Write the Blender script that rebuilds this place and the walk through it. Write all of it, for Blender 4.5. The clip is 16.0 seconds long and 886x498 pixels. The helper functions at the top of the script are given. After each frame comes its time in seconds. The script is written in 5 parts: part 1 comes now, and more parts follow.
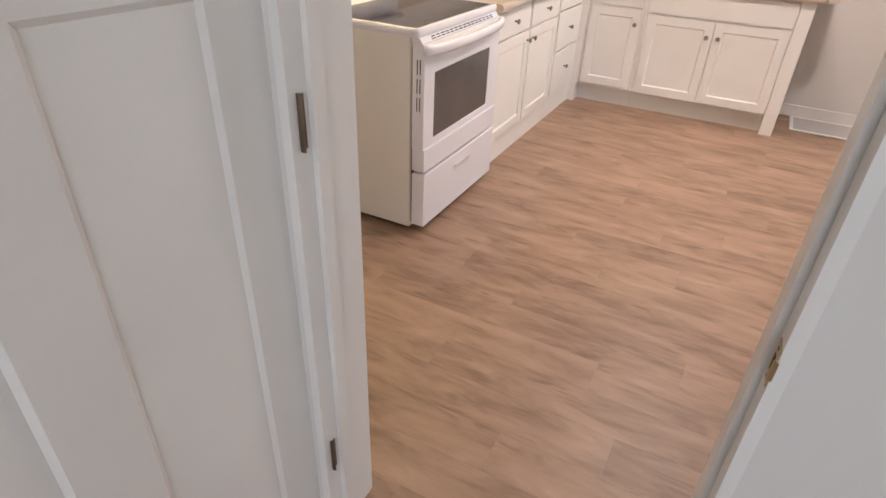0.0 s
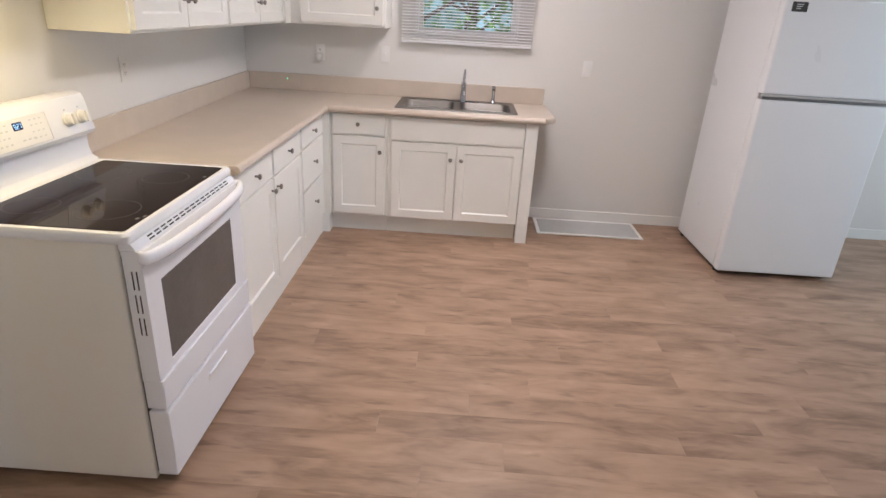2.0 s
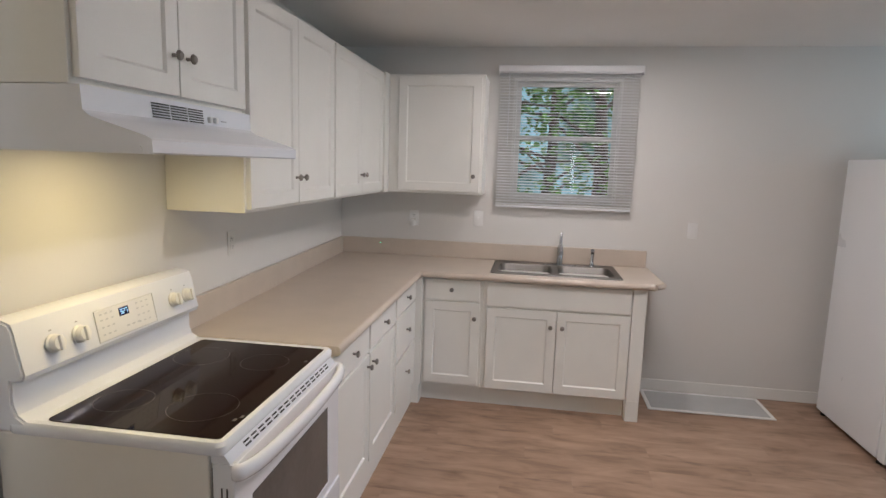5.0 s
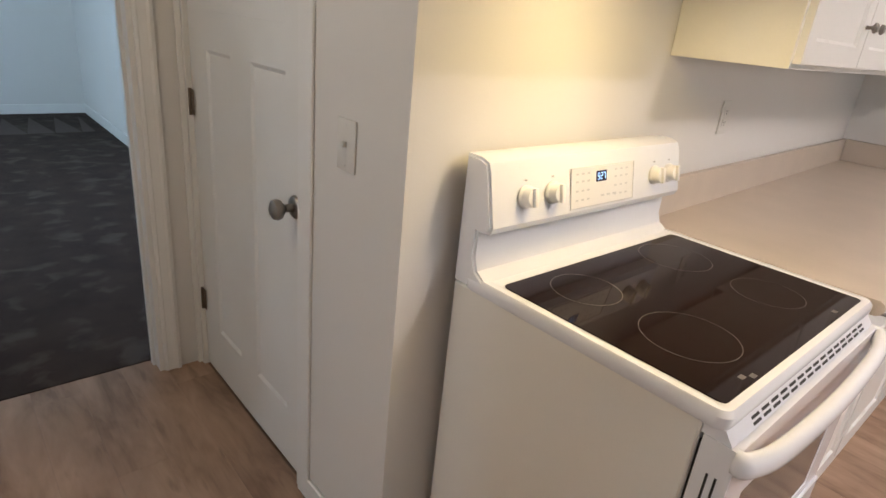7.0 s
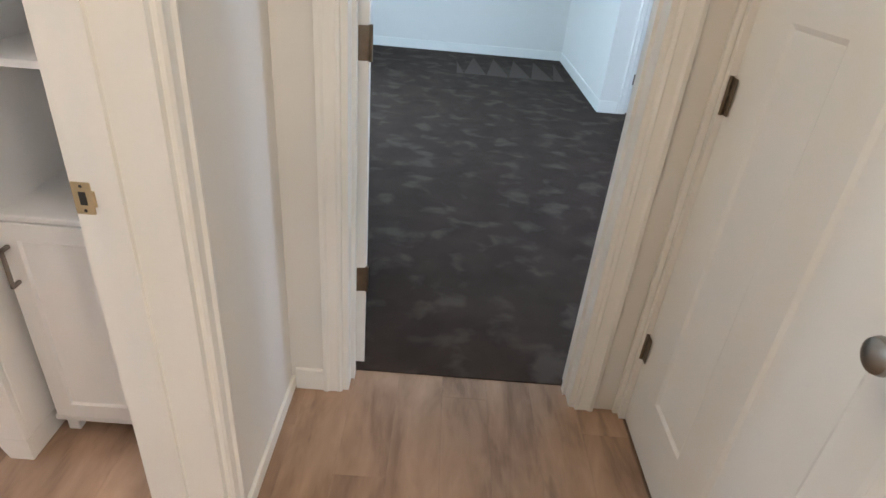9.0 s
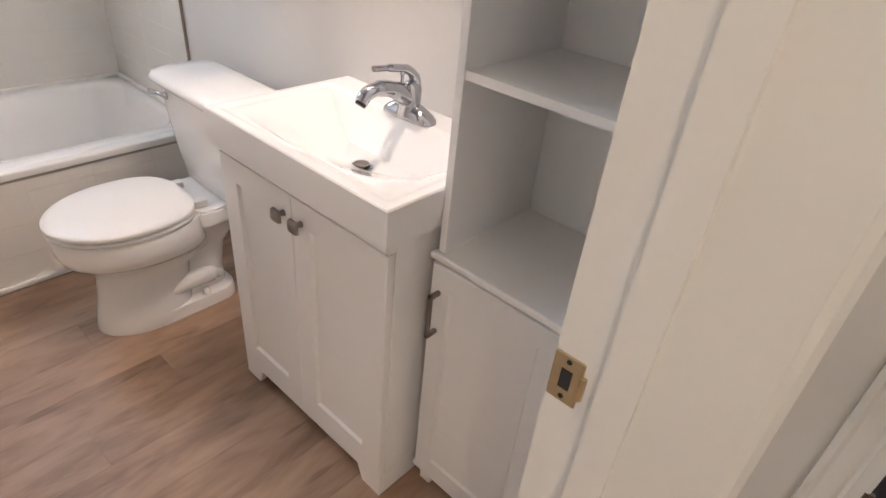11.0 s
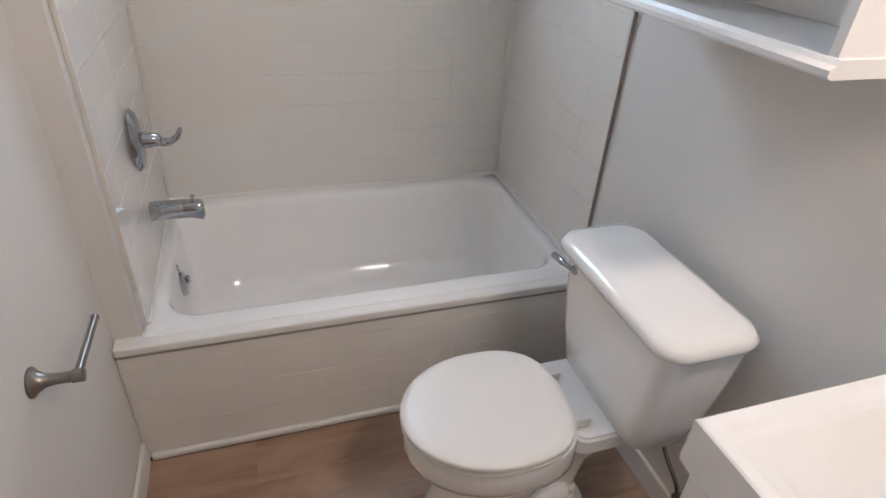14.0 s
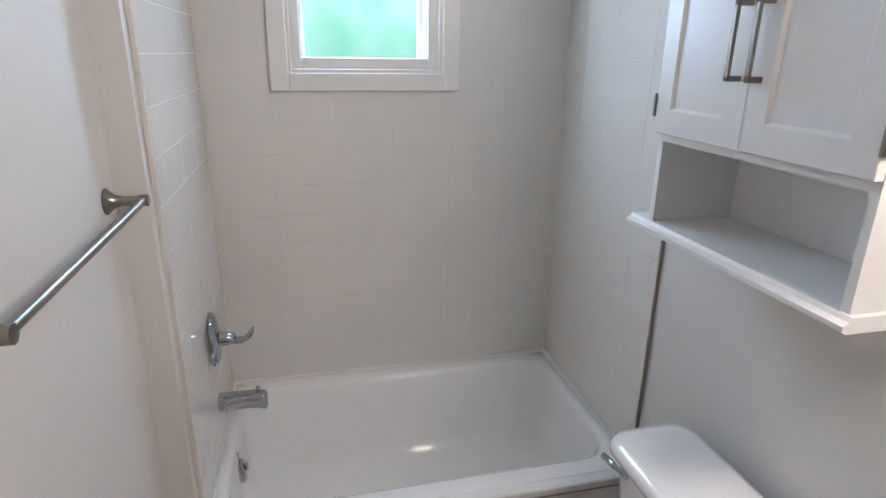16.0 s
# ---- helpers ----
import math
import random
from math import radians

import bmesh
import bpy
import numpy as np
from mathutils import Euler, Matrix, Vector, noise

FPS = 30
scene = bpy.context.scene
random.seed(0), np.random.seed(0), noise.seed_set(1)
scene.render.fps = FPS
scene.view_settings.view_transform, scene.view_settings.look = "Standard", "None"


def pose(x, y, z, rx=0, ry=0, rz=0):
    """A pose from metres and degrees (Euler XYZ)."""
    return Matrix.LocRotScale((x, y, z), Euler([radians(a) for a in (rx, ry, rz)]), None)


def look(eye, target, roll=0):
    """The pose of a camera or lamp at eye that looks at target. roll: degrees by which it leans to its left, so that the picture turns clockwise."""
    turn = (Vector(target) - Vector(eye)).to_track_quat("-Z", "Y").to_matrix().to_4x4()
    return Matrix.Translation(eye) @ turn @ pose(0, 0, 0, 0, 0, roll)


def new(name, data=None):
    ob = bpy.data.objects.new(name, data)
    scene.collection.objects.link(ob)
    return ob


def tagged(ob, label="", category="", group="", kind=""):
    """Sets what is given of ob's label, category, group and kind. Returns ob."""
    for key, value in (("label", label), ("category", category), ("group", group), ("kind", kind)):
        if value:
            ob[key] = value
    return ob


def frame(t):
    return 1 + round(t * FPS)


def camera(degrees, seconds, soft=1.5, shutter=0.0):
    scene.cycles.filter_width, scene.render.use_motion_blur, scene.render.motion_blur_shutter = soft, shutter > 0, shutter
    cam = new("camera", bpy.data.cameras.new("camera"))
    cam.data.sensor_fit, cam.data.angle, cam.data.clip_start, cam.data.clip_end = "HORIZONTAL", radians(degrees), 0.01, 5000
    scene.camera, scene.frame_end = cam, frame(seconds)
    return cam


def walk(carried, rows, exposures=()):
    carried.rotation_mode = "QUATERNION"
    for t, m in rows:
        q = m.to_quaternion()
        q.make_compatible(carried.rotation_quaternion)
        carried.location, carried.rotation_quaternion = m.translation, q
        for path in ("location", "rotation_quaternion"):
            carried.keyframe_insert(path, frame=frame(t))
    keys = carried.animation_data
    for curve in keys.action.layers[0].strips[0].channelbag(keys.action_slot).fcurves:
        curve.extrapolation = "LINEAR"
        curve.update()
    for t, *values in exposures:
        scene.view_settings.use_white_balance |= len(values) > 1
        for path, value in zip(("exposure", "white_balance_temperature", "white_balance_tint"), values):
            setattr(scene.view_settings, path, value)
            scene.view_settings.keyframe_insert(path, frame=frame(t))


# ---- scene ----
cam = camera(75.1, 16.0)
PATH = [
    (0, (0.176, 0.128, 1.397), (-0.586, 1.641, 0.333), 2.6),
    (0.5, (0.051, 0.344, 1.421), (-0.433, 1.999, 0.407), 2.9),
    (1, (-0.014, 0.55, 1.447), (-0.268, 2.291, 0.496), 3.4),
    (1.5, (-0.046, 0.668, 1.482), (-0.16, 2.465, 0.611), 3.5),
    (2, (-0.083, 0.697, 1.559), (-0.118, 2.542, 0.788), 3.4),
    (2.5, (-0.069, 0.678, 1.632), (-0.073, 2.57, 0.983), 3.0),
    (3, (-0.069, 0.657, 1.664), (-0.053, 2.593, 1.161), 2.1),
    (3.2, (-0.073, 0.654, 1.672), (-0.053, 2.603, 1.224), 1.9),
    (5.3, (-0.352, 1.043, 1.565), (-0.783, 2.974, 1.272), 2.4),
    (5.5, (-0.393, 1.099, 1.532), (-0.925, 2.998, 1.198), 2.9),
    (6, (-0.478, 1.245, 1.504), (-1.303, 3.006, 1.034), 4.2),
    (6.5, (-0.571, 1.307, 1.473), (-1.694, 2.844, 0.858), 5.3),
    (7, (-0.773, 1.336, 1.433), (-2.14, 2.599, 0.701), 5.9),
    (7.5, (-0.964, 1.367, 1.441), (-2.496, 2.337, 0.597), 5.4),
    (8, (-1.183, 1.413, 1.418), (-2.837, 2.073, 0.509), 5.0),
    (8.5, (-1.348, 1.427, 1.416), (-3.068, 1.778, 0.458), 5.1),
    (9, (-1.514, 1.359, 1.399), (-3.251, 1.398, 0.408), 5.3),
    (9.5, (-1.669, 1.255, 1.387), (-3.372, 0.976, 0.376), 5.6),
    (10, (-1.796, 1.175, 1.365), (-3.39, 0.57, 0.32), 6.1),
    (10.2, (-1.851, 1.129, 1.347), (-3.397, 0.422, 0.293), 6.2),
    (12.3, (-2.034, 0.616, 1.365), (-2.868, -0.806, 0.232), 4.9),
    (12.5, (-2.051, 0.566, 1.377), (-2.833, -0.888, 0.248), 4.9),
    (13, (-2.071, 0.399, 1.396), (-2.747, -1.113, 0.275), 4.7),
    (13.5, (-2.061, 0.196, 1.419), (-2.67, -1.352, 0.309), 4.3),
    (14, (-2.047, 0.092, 1.454), (-2.608, -1.496, 0.376), 3.8),
    (14.5, (-2.04, 0.06, 1.505), (-2.564, -1.574, 0.479), 2.9),
    (15, (-2.036, 0.068, 1.553), (-2.525, -1.631, 0.62), 2.0),
    (15.5, (-2.032, 0.095, 1.599), (-2.499, -1.678, 0.801), 1.3),
    (16, (-2.029, 0.117, 1.639), (-2.474, -1.723, 0.996), 0.8),
]
EXPOSURES = [
    (0, 0.08, 7050, 23), (1.5, -0.05, 6550, 19), (2.2, -0.17, 6250, 16), (3.0, -0.38, 6300, 15), (5.5, -0.66, 6250, 14), (6.2, -0.58, 6450, 15), (7.0, -0.16, 6750, 18),
    (8.0, 0.36, 6800, 16), (9.0, 0.56, 6950, 17), (10.0, 0.26, 7300, 23), (12.5, -0.04, 6850, 18), (13.2, -0.34, 6800, 18), (14.5, -0.36, 6700, 17), (16.0, -0.54, 6500, 16),
]
walk(cam, [(t, look(eye, target, roll)) for t, eye, target, roll in PATH], EXPOSURES)

# ---- light ----
world = bpy.data.worlds.new("sky")
scene.world = world
world.use_nodes = True
wn = world.node_tree
sky = wn.nodes.new("ShaderNodeTexSky")
sky.sky_type, sky.sun_disc = 'NISHITA', False
sky.sun_elevation, sky.sun_rotation = radians(48), radians(153)
wn.nodes["Background"].inputs["Strength"].default_value = 0.15
wn.links.new(sky.outputs[0], wn.nodes["Background"].inputs["Color"])


def lamp(name, kind, m, power, colour, size=0.1, size_y=None, shape='DISK'):
    data = bpy.data.lights.new(name, kind)
    data.energy, data.color = power, colour
    if kind == 'AREA':
        data.shape, data.size = shape, size
        if size_y:
            data.size_y = size_y
    elif kind == 'SUN':
        data.angle = size
    else:
        data.shadow_soft_size = size
    ob = new(name, data)
    ob.matrix_world = m
    return ob


SUN_DIR = Vector((0.30, -0.60, 0.75))
lamp("sun", 'SUN', look(SUN_DIR * 20, (0, 0, 0)), 3.0, (1.0, 0.95, 0.87), radians(0.5))
lamp("kitchen_ceiling_light", 'AREA', look((0.35, 3.15, 2.41), (0.35, 3.15, 0)), 34, (1.0, 0.93, 0.885), 0.26)
lamp("sink_ceiling_light", 'AREA', look((0.02, 4.36, 2.41), (0.02, 4.36, 0)), 15, (1.0, 0.93, 0.885), 0.16)
lamp("hood_light", 'AREA', look((-1.28, 2.43, 1.626), (-1.32, 2.43, 0)), 5.2, (1.0, 0.79, 0.36), 0.26)
# warm fill added below the hall ceiling; no fixture is known there
lamp("hall_ceiling_light", 'AREA', look((-1.95, 1.10, 2.42), (-1.95, 1.10, 0)), 6.0, (1.0, 0.90, 0.66), 0.25)
lamp("vanity_light", 'AREA', look((-2.92, 0.0, 2.12), (-2.30, -1.55, 0.85)), 24, (1.0, 0.89, 0.80), 0.50, 0.12, 'RECTANGLE')
lamp("bath_window_light", 'AREA', look((-2.245, -2.070, 1.87), (-2.90, -0.60, 1.20)), 15, (0.52, 0.74, 1.0), 0.40, 0.48, 'RECTANGLE')
lamp("bedroom_window_light", 'AREA', look((-4.00, 3.96, 1.55), (-7.4, 1.0, 1.0)), 42, (0.55, 0.74, 1.0), 1.1, 1.2, 'RECTANGLE')
lamp("bedroom_side_window_light", 'AREA', look((-5.40, -0.96, 1.55), (-8.0, 2.2, 1.3)), 88, (0.50, 0.77, 1.0), 1.1, 1.2, 'RECTANGLE')
lamp("front_room_window_light", 'AREA', look((1.0, -2.45, 1.5), (0.2, 0.5, 1.0)), 34, (0.72, 0.87, 1.0), 1.2, 1.2, 'RECTANGLE')
lamp("kitchen_east_window_light", 'AREA', look((4.22, 3.3, 1.5), (2.0, 4.6, 1.1)), 37, (0.68, 0.89, 1.0), 1.3, 1.2, 'RECTANGLE')

# ---- materials ----


def mat(name, colour, rough=0.5, metal=0.0, vary=0.06, scale=6.0, fine=70.0, bump=0.05, coat=0.0, spec=0.5, stretch=(1, 1, 1), rand=0.0, rvary=0.08):
    """Two scales of tone, a fine relief, and roughness that wanders."""
    m = bpy.data.materials.new(name)
    m.use_nodes = True
    nt = m.node_tree
    b = nt.nodes["Principled BSDF"]
    geo = nt.nodes.new("ShaderNodeNewGeometry")
    mp = nt.nodes.new("ShaderNodeMapping")
    mp.inputs["Scale"].default_value = stretch
    nt.links.new(geo.outputs["Position"], mp.inputs["Vector"])
    big, small = nt.nodes.new("ShaderNodeTexNoise"), nt.nodes.new("ShaderNodeTexNoise")
    big.inputs["Scale"].default_value, small.inputs["Scale"].default_value = scale, fine
    big.inputs["Detail"].default_value, small.inputs["Detail"].default_value = 3, 2
    for n in (big, small):
        nt.links.new(mp.outputs[0], n.inputs["Vector"])
    add = nt.nodes.new("ShaderNodeMath")
    add.operation = 'MULTIPLY_ADD'
    add.inputs[1].default_value = 0.35
    nt.links.new(small.outputs["Fac"], add.inputs[0])
    nt.links.new(big.outputs["Fac"], add.inputs[2])
    fac = add.outputs[0]
    if rand:
        info = nt.nodes.new("ShaderNodeObjectInfo")
        more = nt.nodes.new("ShaderNodeMath")
        more.operation = 'MULTIPLY_ADD'
        more.inputs[1].default_value = rand
        nt.links.new(info.outputs["Random"], more.inputs[0])
        nt.links.new(fac, more.inputs[2])
        fac = more.outputs[0]
    ramp = nt.nodes.new("ShaderNodeValToRGB")
    ramp.color_ramp.elements[0].position, ramp.color_ramp.elements[1].position = 0.35, 1.0 + rand * 0.6
    ramp.color_ramp.elements[0].color = (*[max(0, c * (1 - vary)) for c in colour], 1)
    ramp.color_ramp.elements[1].color = (*[min(1, c * (1 + vary)) for c in colour], 1)
    nt.links.new(fac, ramp.inputs[0])
    nt.links.new(ramp.outputs[0], b.inputs["Base Color"])
    rr = nt.nodes.new("ShaderNodeMapRange")
    rr.inputs["To Min"].default_value, rr.inputs["To Max"].default_value = max(0.02, rough - rvary), min(1, rough + rvary)
    nt.links.new(big.outputs["Fac"], rr.inputs["Value"])
    nt.links.new(rr.outputs[0], b.inputs["Roughness"])
    b.inputs["Metallic"].default_value = metal
    b.inputs["Specular IOR Level"].default_value = spec
    b.inputs["Coat Weight"].default_value = coat
    b.inputs["Coat Roughness"].default_value = 0.08
    if bump:
        bp = nt.nodes.new("ShaderNodeBump")
        bp.inputs["Strength"].default_value, bp.inputs["Distance"].default_value = bump, 0.004
        nt.links.new(small.outputs["Fac"], bp.inputs["Height"])
        nt.links.new(bp.outputs[0], b.inputs["Normal"])
    return m


def plank_mat():
    m = bpy.data.materials.new("oak_vinyl_plank")
    m.use_nodes = True
    nt = m.node_tree
    N, L = nt.nodes.new, nt.links.new
    b = nt.nodes["Principled BSDF"]
    geo, info = N("ShaderNodeNewGeometry"), N("ShaderNodeObjectInfo")
    off = N("ShaderNodeVectorMath")
    off.operation = 'MULTIPLY_ADD'
    off.inputs[1].default_value = (37.0, 19.0, 53.0)
    L(info.outputs["Random"], off.inputs[0])
    L(geo.outputs["Position"], off.inputs[2])

    def streak(scale, sx, sy, detail, rough=0.6, warp=0.0):
        mp = N("ShaderNodeMapping")
        mp.inputs["Scale"].default_value = (sx, sy, 1)
        L(off.outputs[0], mp.inputs["Vector"])
        n = N("ShaderNodeTexNoise")
        n.inputs["Scale"].default_value, n.inputs["Detail"].default_value = scale, detail
        n.inputs["Roughness"].default_value, n.inputs["Distortion"].default_value = rough, warp
        L(mp.outputs[0], n.inputs["Vector"])
        return n.outputs["Fac"]

    broad, grain, fine = streak(1.0, 3.0, 10, 3, 0.60, 0.5), streak(1.0, 6.0, 27, 4, 0.60, 0.4), streak(1.0, 10, 150, 2)
    knots = streak(1.0, 5.5, 24, 2, 0.4, 0.2)

    def mad(a, k, c):
        n = N("ShaderNodeMath")
        n.operation = 'MULTIPLY_ADD'
        n.inputs[1].default_value = k
        L(a, n.inputs[0])
        if isinstance(c, float):
            n.inputs[2].default_value = c
        else:
            L(c, n.inputs[2])
        return n.outputs[0]

    tone = mad(broad, 0.62, mad(grain, 0.20, mad(fine, 0.06, mad(info.outputs["Random"], 0.09, 0.025))))
    ramp = N("ShaderNodeValToRGB")
    e = ramp.color_ramp.elements
    e[0].position, e[0].color = 0.31, (0.165, 0.097, 0.061, 1)
    e[1].position, e[1].color = 0.73, (0.490, 0.330, 0.230, 1)
    mid = e.new(0.52)
    mid.color = (0.360, 0.231, 0.157, 1)
    L(tone, ramp.inputs[0])
    kr = N("ShaderNodeMapRange")
    kr.inputs["From Min"].default_value, kr.inputs["From Max"].default_value = 0.645, 0.76
    L(knots, kr.inputs["Value"])
    mix = N("ShaderNodeMix")
    mix.data_type = 'RGBA'
    mix.inputs["B"].default_value = (0.10, 0.062, 0.042, 1)
    half = N("ShaderNodeMath")
    half.operation = 'MULTIPLY'
    half.inputs[1].default_value = 0.45
    L(kr.outputs[0], half.inputs[0])
    L(half.outputs[0], mix.inputs["Factor"])
    L(ramp.outputs[0], mix.inputs["A"])
    L(mix.outputs["Result"], b.inputs["Base Color"])
    rg = N("ShaderNodeMapRange")
    rg.inputs["To Min"].default_value, rg.inputs["To Max"].default_value = 0.36, 0.56
    L(grain, rg.inputs["Value"])
    L(rg.outputs[0], b.inputs["Roughness"])
    bp = N("ShaderNodeBump")
    bp.inputs["Strength"].default_value, bp.inputs["Distance"].default_value = 0.12, 0.002
    L(fine, bp.inputs["Height"])
    L(bp.outputs[0], b.inputs["Normal"])
    return m


def glass_mat(name, colour=(1, 1, 1), rough=0.0):
    m = bpy.data.materials.new(name)
    m.use_nodes = True
    b = m.node_tree.nodes["Principled BSDF"]
    b.inputs["Base Color"].default_value = (*colour, 1)
    b.inputs["Transmission Weight"].default_value = 1.0
    b.inputs["Roughness"].default_value, b.inputs["IOR"].default_value = rough, 1.45
    return m


def glow_mat(name, colour, strength):
    m = bpy.data.materials.new(name)
    m.use_nodes = True
    b = m.node_tree.nodes["Principled BSDF"]
    b.inputs["Base Color"].default_value = (*colour, 1)
    b.inputs["Emission Color"].default_value = (*colour, 1)
    b.inputs["Emission Strength"].default_value = strength
    return m


WALL = mat("wall_paint", (0.72, 0.70, 0.67), 0.62, vary=0.025, scale=1.3, fine=260, bump=0.10)
CEIL = mat("ceiling_paint", (0.80, 0.79, 0.77), 0.8, vary=0.03, scale=2, fine=160, bump=0.12)
TRIM = mat("trim_paint", (0.80, 0.79, 0.76), 0.36, vary=0.03, scale=5, fine=120, bump=0.04)
DOOR = mat("door_paint", (0.78, 0.77, 0.735), 0.42, vary=0.035, scale=4, fine=240, bump=0.05)
CAB = mat("cabinet_paint", (0.80, 0.785, 0.74), 0.36, vary=0.03, scale=5, fine=150, bump=0.03)
THERMO = mat("white_laminate", (0.82, 0.815, 0.80), 0.33, vary=0.02, scale=5, fine=120, bump=0.02)
ENAMEL = mat("white_enamel", (0.81, 0.82, 0.855), 0.20, vary=0.012, scale=3, fine=60, bump=0.0, coat=0.4, rvary=0.04)
ENAMEL_SIDE = mat("almond_enamel", (0.80, 0.775, 0.715), 0.34, vary=0.02, scale=3, fine=200, bump=0.03)
PORCELAIN = mat("porcelain", (0.90, 0.895, 0.88), 0.06, vary=0.015, scale=3, fine=50, bump=0.0, coat=0.5, rvary=0.03)
PLASTIC = mat("white_plastic", (0.80, 0.79, 0.77), 0.32, vary=0.02, scale=8, fine=90, bump=0.0)
FRIDGE = mat("fridge_enamel", (0.775, 0.785, 0.80), 0.30, vary=0.015, scale=3, fine=420, bump=0.06)
BLACKGLASS = mat("ceramic_glass", (0.012, 0.005, 0.004), 0.05, spec=0.13, vary=0.2, scale=9, fine=90, bump=0.0, rvary=0.02)
OVENGLASS = mat("oven_glass", (0.105, 0.103, 0.100), 0.08, vary=0.2, scale=5, fine=60, bump=0.0, rvary=0.03)
DARK = mat("dark_gap", (0.03, 0.028, 0.026), 0.7, vary=0.2)
GREY = mat("grey_print", (0.42, 0.42, 0.43), 0.5)
RING = mat("burner_print", (0.13, 0.12, 0.115), 0.3)
CHROME = mat("chrome", (0.47, 0.48, 0.50), 0.06, 1.0, vary=0.04, scale=9, bump=0.0, rvary=0.03)
NICKEL = mat("brushed_nickel", (0.29, 0.265, 0.24), 0.34, 1.0, vary=0.10, scale=20, fine=300, bump=0.03)
BRONZE = mat("hinge_metal", (0.20, 0.155, 0.115), 0.38, 1.0, vary=0.2, scale=30, fine=200, bump=0.05)
BRASS = mat("strike_brass", (0.62, 0.50, 0.32), 0.35, 1.0, vary=0.12, scale=30, fine=200, bump=0.04)
STEEL = mat("sink_steel", (0.21, 0.195, 0.18), 0.46, 1.0, vary=0.08, scale=14, fine=300, bump=0.04)
LAMINATE = mat("counter_laminate", (0.57, 0.485, 0.405), 0.34, vary=0.07, scale=7, fine=160, bump=0.0, rvary=0.03)
TILE = mat("wall_tile", (0.76, 0.735, 0.69), 0.05, vary=0.025, scale=5, fine=30, bump=0.005, coat=0.3, rand=0.04, rvary=0.02)
GROUT = mat("grout", (0.74, 0.715, 0.67), 0.4, vary=0.04, scale=20, fine=200, bump=0.2)
IVORY = mat("ivory_plastic", (0.69, 0.675, 0.635), 0.55, vary=0.02, scale=8, fine=90, bump=0.0)
VENT = mat("vent_enamel", (0.79, 0.785, 0.77), 0.45, vary=0.04)


def carpet_mat():
    m = mat("plush_carpet", (0.052, 0.037, 0.031), 0.97, vary=0.30, scale=5, fine=420, bump=0.6, spec=0.1)
    nt = m.node_tree
    N, L = nt.nodes.new, nt.links.new
    b = nt.nodes["Principled BSDF"]
    base = b.inputs["Base Color"].links[0].from_socket
    geo, sep = N("ShaderNodeNewGeometry"), N("ShaderNodeSeparateXYZ")
    L(geo.outputs["Position"], sep.inputs[0])

    def op(kind, a, c):
        n = N("ShaderNodeMath")
        n.operation = kind
        for i, v in enumerate((a, c)):
            if isinstance(v, (int, float)):
                n.inputs[i].default_value = v
            else:
                L(v, n.inputs[i])
        return n.outputs[0]

    # brushed patches, and a row of wedge-shaped vacuum strokes by the far wall
    mp = N("ShaderNodeMapping")
    mp.inputs["Scale"].default_value = (2.4, 2.0, 1)
    L(geo.outputs["Position"], mp.inputs["Vector"])
    nz = N("ShaderNodeTexNoise")
    nz.inputs["Scale"].default_value, nz.inputs["Detail"].default_value, nz.inputs["Distortion"].default_value = 2.6, 4, 0.3
    L(mp.outputs[0], nz.inputs["Vector"])
    pr = N("ShaderNodeMapRange")
    pr.inputs["From Min"].default_value, pr.inputs["From Max"].default_value = 0.53, 0.66
    L(nz.outputs["Fac"], pr.inputs["Value"])
    saw = op('FRACT', op('MULTIPLY', op('ADD', sep.outputs["Y"], 9.88), 4.2), 0)
    tri = op('MULTIPLY', op('ABSOLUTE', op('SUBTRACT', saw, 0.5), 0), 2.0)
    run = op('MULTIPLY', op('ADD', sep.outputs["X"], 8.60), 1.15)
    wedge = op('LESS_THAN', tri, run)
    for c in (op('LESS_THAN', sep.outputs["X"], -7.73), op('GREATER_THAN', sep.outputs["Y"], 1.47), op('LESS_THAN', sep.outputs["Y"], 2.62)):
        wedge = op('MULTIPLY', wedge, c)
    fac = op('MULTIPLY', op('MAXIMUM', op('MULTIPLY', pr.outputs[0], 0.7), wedge), 0.75)
    mix = N("ShaderNodeMix")
    mix.data_type = 'RGBA'
    mix.inputs["B"].default_value = (0.112, 0.093, 0.084, 1)
    L(fac, mix.inputs["Factor"])
    L(base, mix.inputs["A"])
    L(mix.outputs["Result"], b.inputs["Base Color"])
    return m


CARPET = carpet_mat()
PLANK = plank_mat()
SUBFLOOR = mat("plank_joint", (0.20, 0.135, 0.095), 0.7, vary=0.2)
BLIND = mat("blind_slat", (0.78, 0.78, 0.79), 0.4, vary=0.03)
GLASS = glass_mat("window_glass")
FROST = glass_mat("frosted_glass", (0.78, 0.95, 0.98), 0.55)
MIRROR = mat("mirror_silver", (0.70, 0.72, 0.72), 0.02, 1.0, vary=0.01, bump=0.0, rvary=0.01)
LEAF = mat("leaf", (0.13, 0.30, 0.05), 0.5, vary=0.7, scale=1.6, fine=20, bump=0.0, spec=0.3)
BARK = mat("bark", (0.10, 0.075, 0.055), 0.9, vary=0.4, scale=8, fine=60, bump=0.6)
GRASS = mat("grass", (0.06, 0.11, 0.03), 0.9, vary=0.5, scale=0.8, fine=40, bump=0.4)
SCREEN = glow_mat("clock_digits", (0.35, 0.65, 1.0), 1.6)
LED = glow_mat("led_green", (0.1, 1.0, 0.4), 3.0)

# ---- mesh tools ----


def B():
    return bmesh.new()


